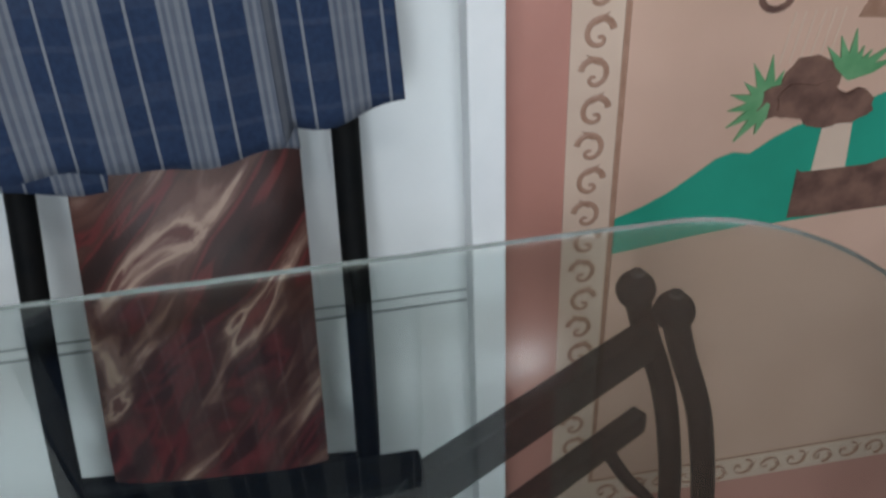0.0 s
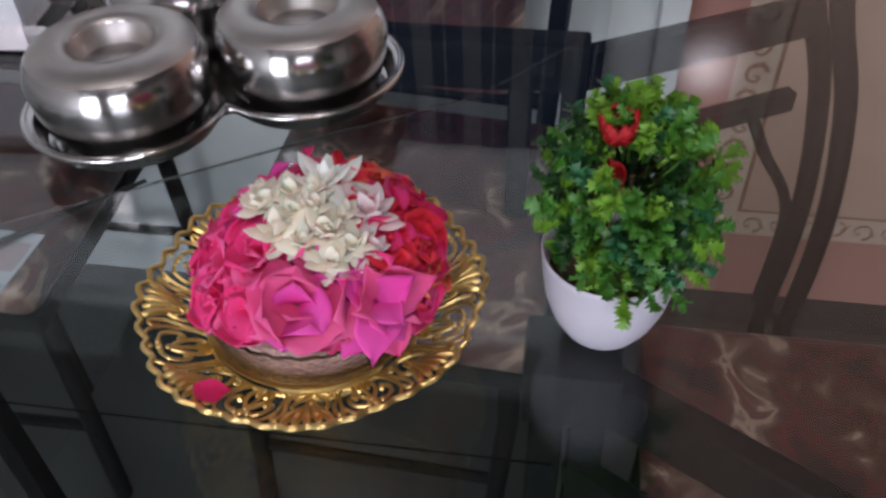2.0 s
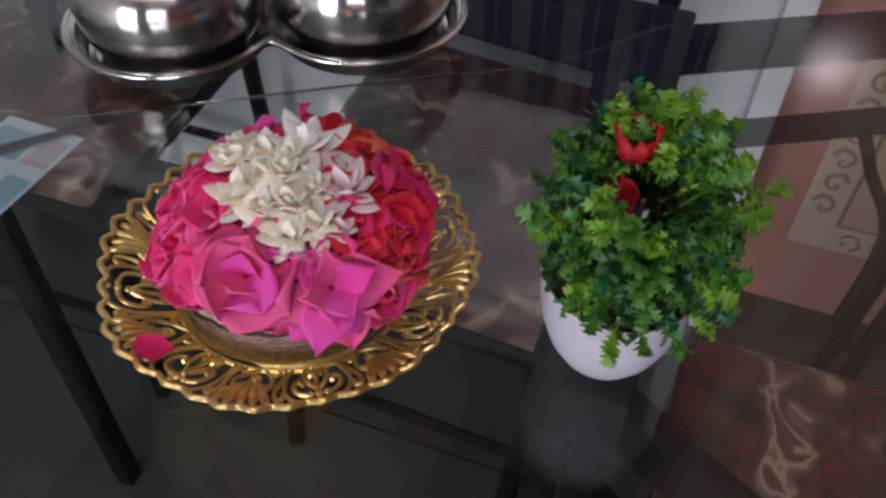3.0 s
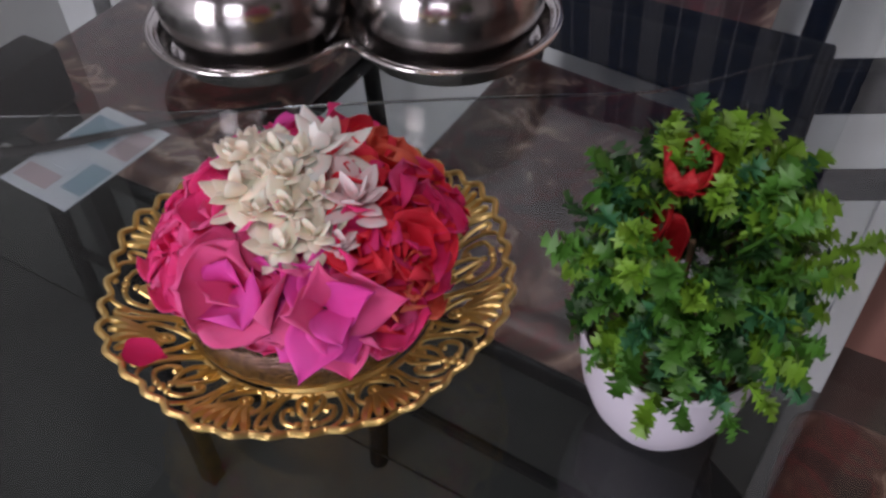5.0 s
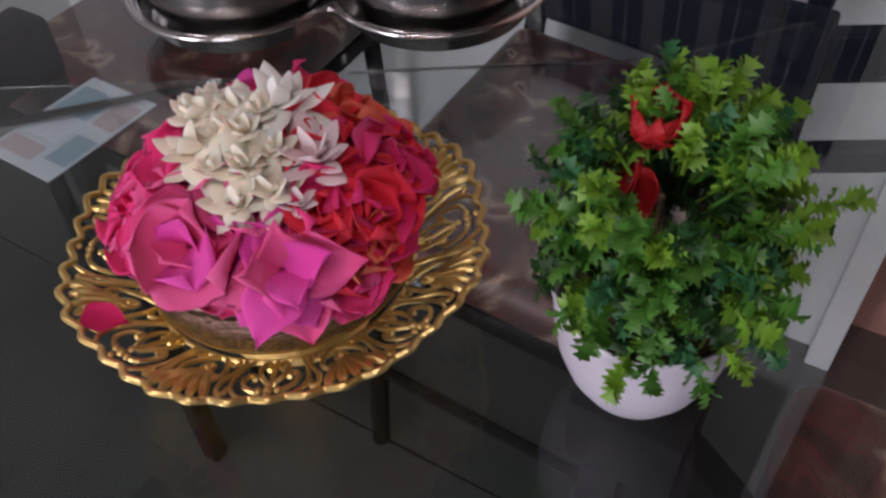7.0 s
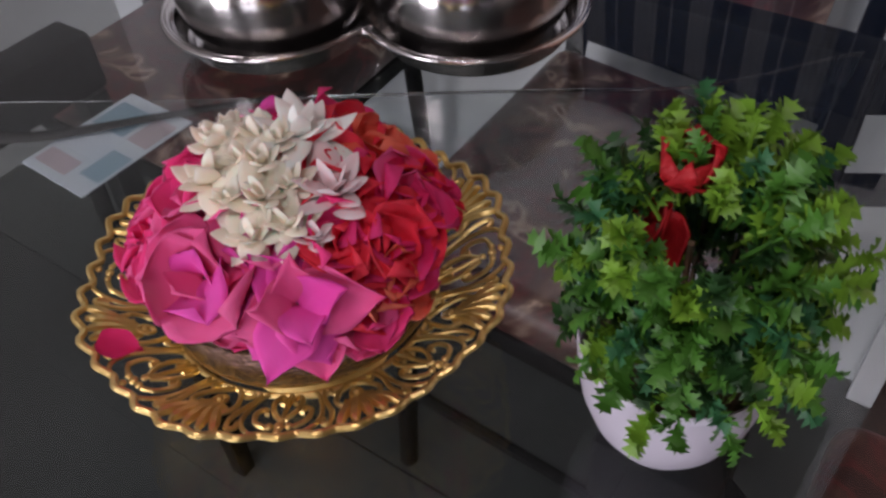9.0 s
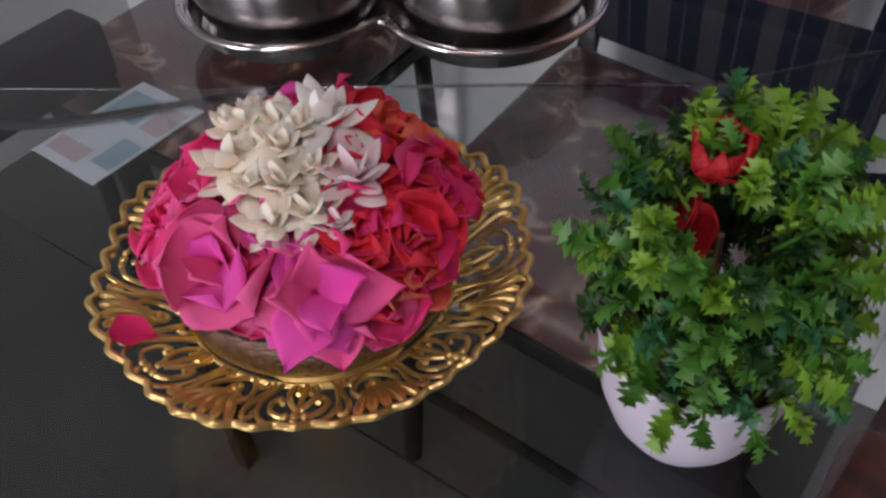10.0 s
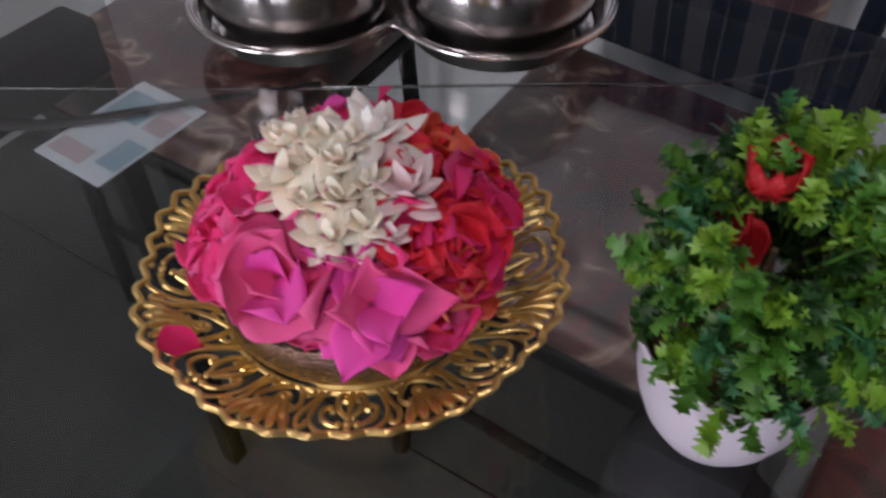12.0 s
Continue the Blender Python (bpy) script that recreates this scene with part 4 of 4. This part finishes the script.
for k, (turn, drop) in enumerate(((-120, 70), (-140, 82), (-100, 84))):
    bm = BM()
    vs, fs = bract(0.028, 0.0055, 0.4, 0.4, 77 + k)
    add_petal(bm, vs, fs, pose(-0.009 + 0.002 * k, -0.009, 0.113 - 0.002 * k, 0, drop, turn))
    ob = part("red_petal", bm, M_RED, plant, "hanging red felt petal")
    sol = ob.modifiers.new("thickness", "SOLIDIFY")
    sol.thickness = 0.0006
for x, y, z, kind in ((0.004, -0.010, 0.111, 0), (0.008, -0.004, 0.113, 3), (0.016, -0.006, 0.110, 0)):
    ob = new("sprig", SPRIGS[kind])
    ob.parent = plant
    ob.matrix_basis = Matrix.Translation((x, y, z)) @ Vector((0.1, -0.25, 1)).to_track_quat("Z", "Y").to_matrix().to_4x4() @ Matrix.Scale(0.9, 4)

# ---- steel condiment set
BOWLS = [(-0.165, 0.218), (-0.066, 0.272), (-0.170, 0.332)]
cset = thing("condiment_tray", (0, 0, TABLE), "polished three-lobed stainless steel tray under three bowls", "tray")


def tray_outline(r, fillet):
    """The outline of three joined discs, with soft hollows between them."""
    cx, cy = sum(b[0] for b in BOWLS) / 3, sum(b[1] for b in BOWLS) / 3
    out = []
    for k in range(180):
        a = math.tau * k / 180
        d = Vector((math.cos(a), math.sin(a)))
        best = []
        for bx, by in BOWLS:
            o = Vector((cx - bx, cy - by))
            b_, c_ = o.dot(d), o.dot(o) - r * r
            h = b_ * b_ - c_
            best.append(-b_ + math.sqrt(h) if h > 0 else 0.0)
        s = sum(max(0, q) ** fillet for q in best) ** (1 / fillet)
        out.append((cx + d.x * max(s, 0.05), cy + d.y * max(s, 0.05)))
    for _ in range(3):
        out = [tuple((out[i - 1][q] + 2 * out[i][q] + out[(i + 1) % 180][q]) / 4 for q in (0, 1)) for i in range(180)]
    return out


bm = BM()
prev = None
first = None
for r, z in ((0.050, 0.0075), (0.0535, 0.008), (0.056, 0.014), (0.0585, 0.0215), (0.061, 0.0230), (0.0625, 0.0228)):
    loop = [bm.verts.new((x, y, z)) for x, y in tray_outline(r, 14)]
    if prev:
        for i in range(180):
            j = (i + 1) % 180
            bm.faces.new((prev[i], prev[j], loop[j], loop[i]))
    else:
        bm.faces.new(loop)
    prev = loop
dish = part("tray_dish", bm, M_STEEL, cset)
sol = dish.modifiers.new("thickness", "SOLIDIFY")
sol.thickness = 0.0009
part("rolled_rim", tube(BM(), [(x, y, 0.0228) for x, y in tray_outline(0.0632, 14)], 0.0020, 10, closed=True), M_STEEL, cset)
for bx, by in BOWLS:
    bm = lathe(BM(), [(0, 0.0), (0.008, 0.0), (0.009, 0.002), (0.009, 0.0072), (0, 0.0072)], 20)
    bmesh.ops.translate(bm, verts=bm.verts, vec=(bx, by, 0))
    part("foot", bm, M_PADS, cset, "black foot")


def steel_bowl(x, y, turn):
    def larger(profile):
        return [(1.045 * r, 1.11 * z) for r, z in profile]

    b = thing("lidded_bowl", (x, y, TABLE + 0.0092), "round stainless steel bowl with a dished lid standing in the tray", "bowl", "bowls in the tray", turn=turn)
    part("body", lathe(BM(), larger([(0, 0.0), (0.036, 0.0), (0.043, 0.003), (0.0485, 0.010), (0.0515, 0.020), (0.0525, 0.030), (0.0525, 0.0335), (0.0515, 0.0335), (0.05, 0.02), (0.04, 0.004), (0, 0.003)]), 64), M_BRUSHED, b)
    part("lid", lathe(BM(), larger([(0.0478, 0.0472), (0.0455, 0.0490), (0.0415, 0.0510), (0.0330, 0.0524), (0.0265, 0.0515), (0.0235, 0.0485), (0.0215, 0.042), (0.0195, 0.0378), (0.012, 0.0358), (0, 0.035)]), 64), M_STEEL_DULL, b, "satin steel lid with a sunken middle")
    part("lid_side", lathe(BM(), larger([(0.0520, 0.0312), (0.0531, 0.0315), (0.0533, 0.0345), (0.0528, 0.0375), (0.0514, 0.0420), (0.0495, 0.0452), (0.0476, 0.0474)]), 64), M_BRUSHED, b, "polished steel side of the lid")
    bm = lathe(BM(), larger([(0.0240, 0.0494), (0.0222, 0.0430), (0.0200, 0.0383), (0.012, 0.0363), (0, 0.0355)]), 48)
    part("lid_dish", bm, M_BRUSHED, b, "polished sunken middle of the lid")
    return b


for (x, y), t in zip(BOWLS, (10, 130, 250)):
    steel_bowl(x, y, t)
spoon = thing("spoon_handle", (-0.125, 0.342, TABLE + 0.060), "black plastic spoon handle lying on a steel lid", "spoon", turn=-35)
part("handle", box(BM(), -0.013, -0.005, -0.0005, 0.013, 0.005, 0.007, 0.003, 3), M_PADS, spoon)

# ---- tissue holder
tissue = thing("tissue_holder", (-0.318, 0.318, TABLE), "clear plastic tissue holder with white tissues and black cap", "tissue holder", turn=4)
part("holder", box(BM(), -0.045, -0.024, 0.0, 0.062, 0.03, 0.026, 0.003, 2), M_CLEAR, tissue, "clear plastic base").visible_shadow = False
for k in range(9):
    y = -0.018 + 0.0046 * k
    part("tissue", box(BM(), -0.04, y, 0.004, 0.034, y + 0.0038, 0.076 - 0.0006 * (k % 3), 0.0008, 1), M_PAPER, tissue)
part("cap", box(BM(), -0.042, -0.016, 0.0765, 0.022, 0.016, 0.096, 0.004, 3), M_PADS, tissue, "black plastic cap")

# ---- printed card and strap on the lower shelf
SHELF = BARZ + 0.0025
card = thing("printed_card", (-0.284, 0.153, SHELF), "pale blue and white printed card lying on the lower glass shelf", "card", turn=-2)
part("sheet", box(BM(), -0.032, -0.046, 0.0002, 0.032, 0.046, 0.001), M_CARD, card)
for x0, y0, x1, y1, mm in ((-0.028, 0.008, 0.004, 0.036, M_CARD_BLUE), (0.009, 0.008, 0.029, 0.036, M_CARD_PINK), (-0.028, -0.018, 0.006, 0.0, M_CARD), (0.011, -0.032, 0.030, -0.004, M_CARD_BLUE), (-0.028, -0.039, 0.004, -0.024, M_CARD_PINK)):
    part("print_block", box(BM(), x0, y0, 0.001, x1, y1, 0.0013), mm, card)
strap = thing("strap", (0, 0, SHELF + 0.0014), "flat black strap lying across the card on the shelf", "strap")
part("band", tube(BM(), [(v.x, v.y, 0.004) for v in spline([(-0.42, 0.085), (-0.36, 0.108), (-0.32, 0.133), (-0.27, 0.186), (-0.20, 0.26)], 5)], [0.0085 - 0.0003 * k for k in range(21)], 8, flat=0.35), M_PADS, strap)

# ---------------------------------------------------------------- floor tiles
tile_bm = box(BM(), -0.2998, -0.2998, -0.004, 0.2998, 0.2998, 0.0)
tile_me = mesh_of("tile", tile_bm, M_FLOOR, False)
for i in range(-2, 5):
    for j in range(-4, 1):
        ob = new("tile", tile_me)
        ob.parent = floor
        ob.matrix_basis = pose(-0.29 + 0.6 * i, 0.498 + 0.6 * j, 0.0)
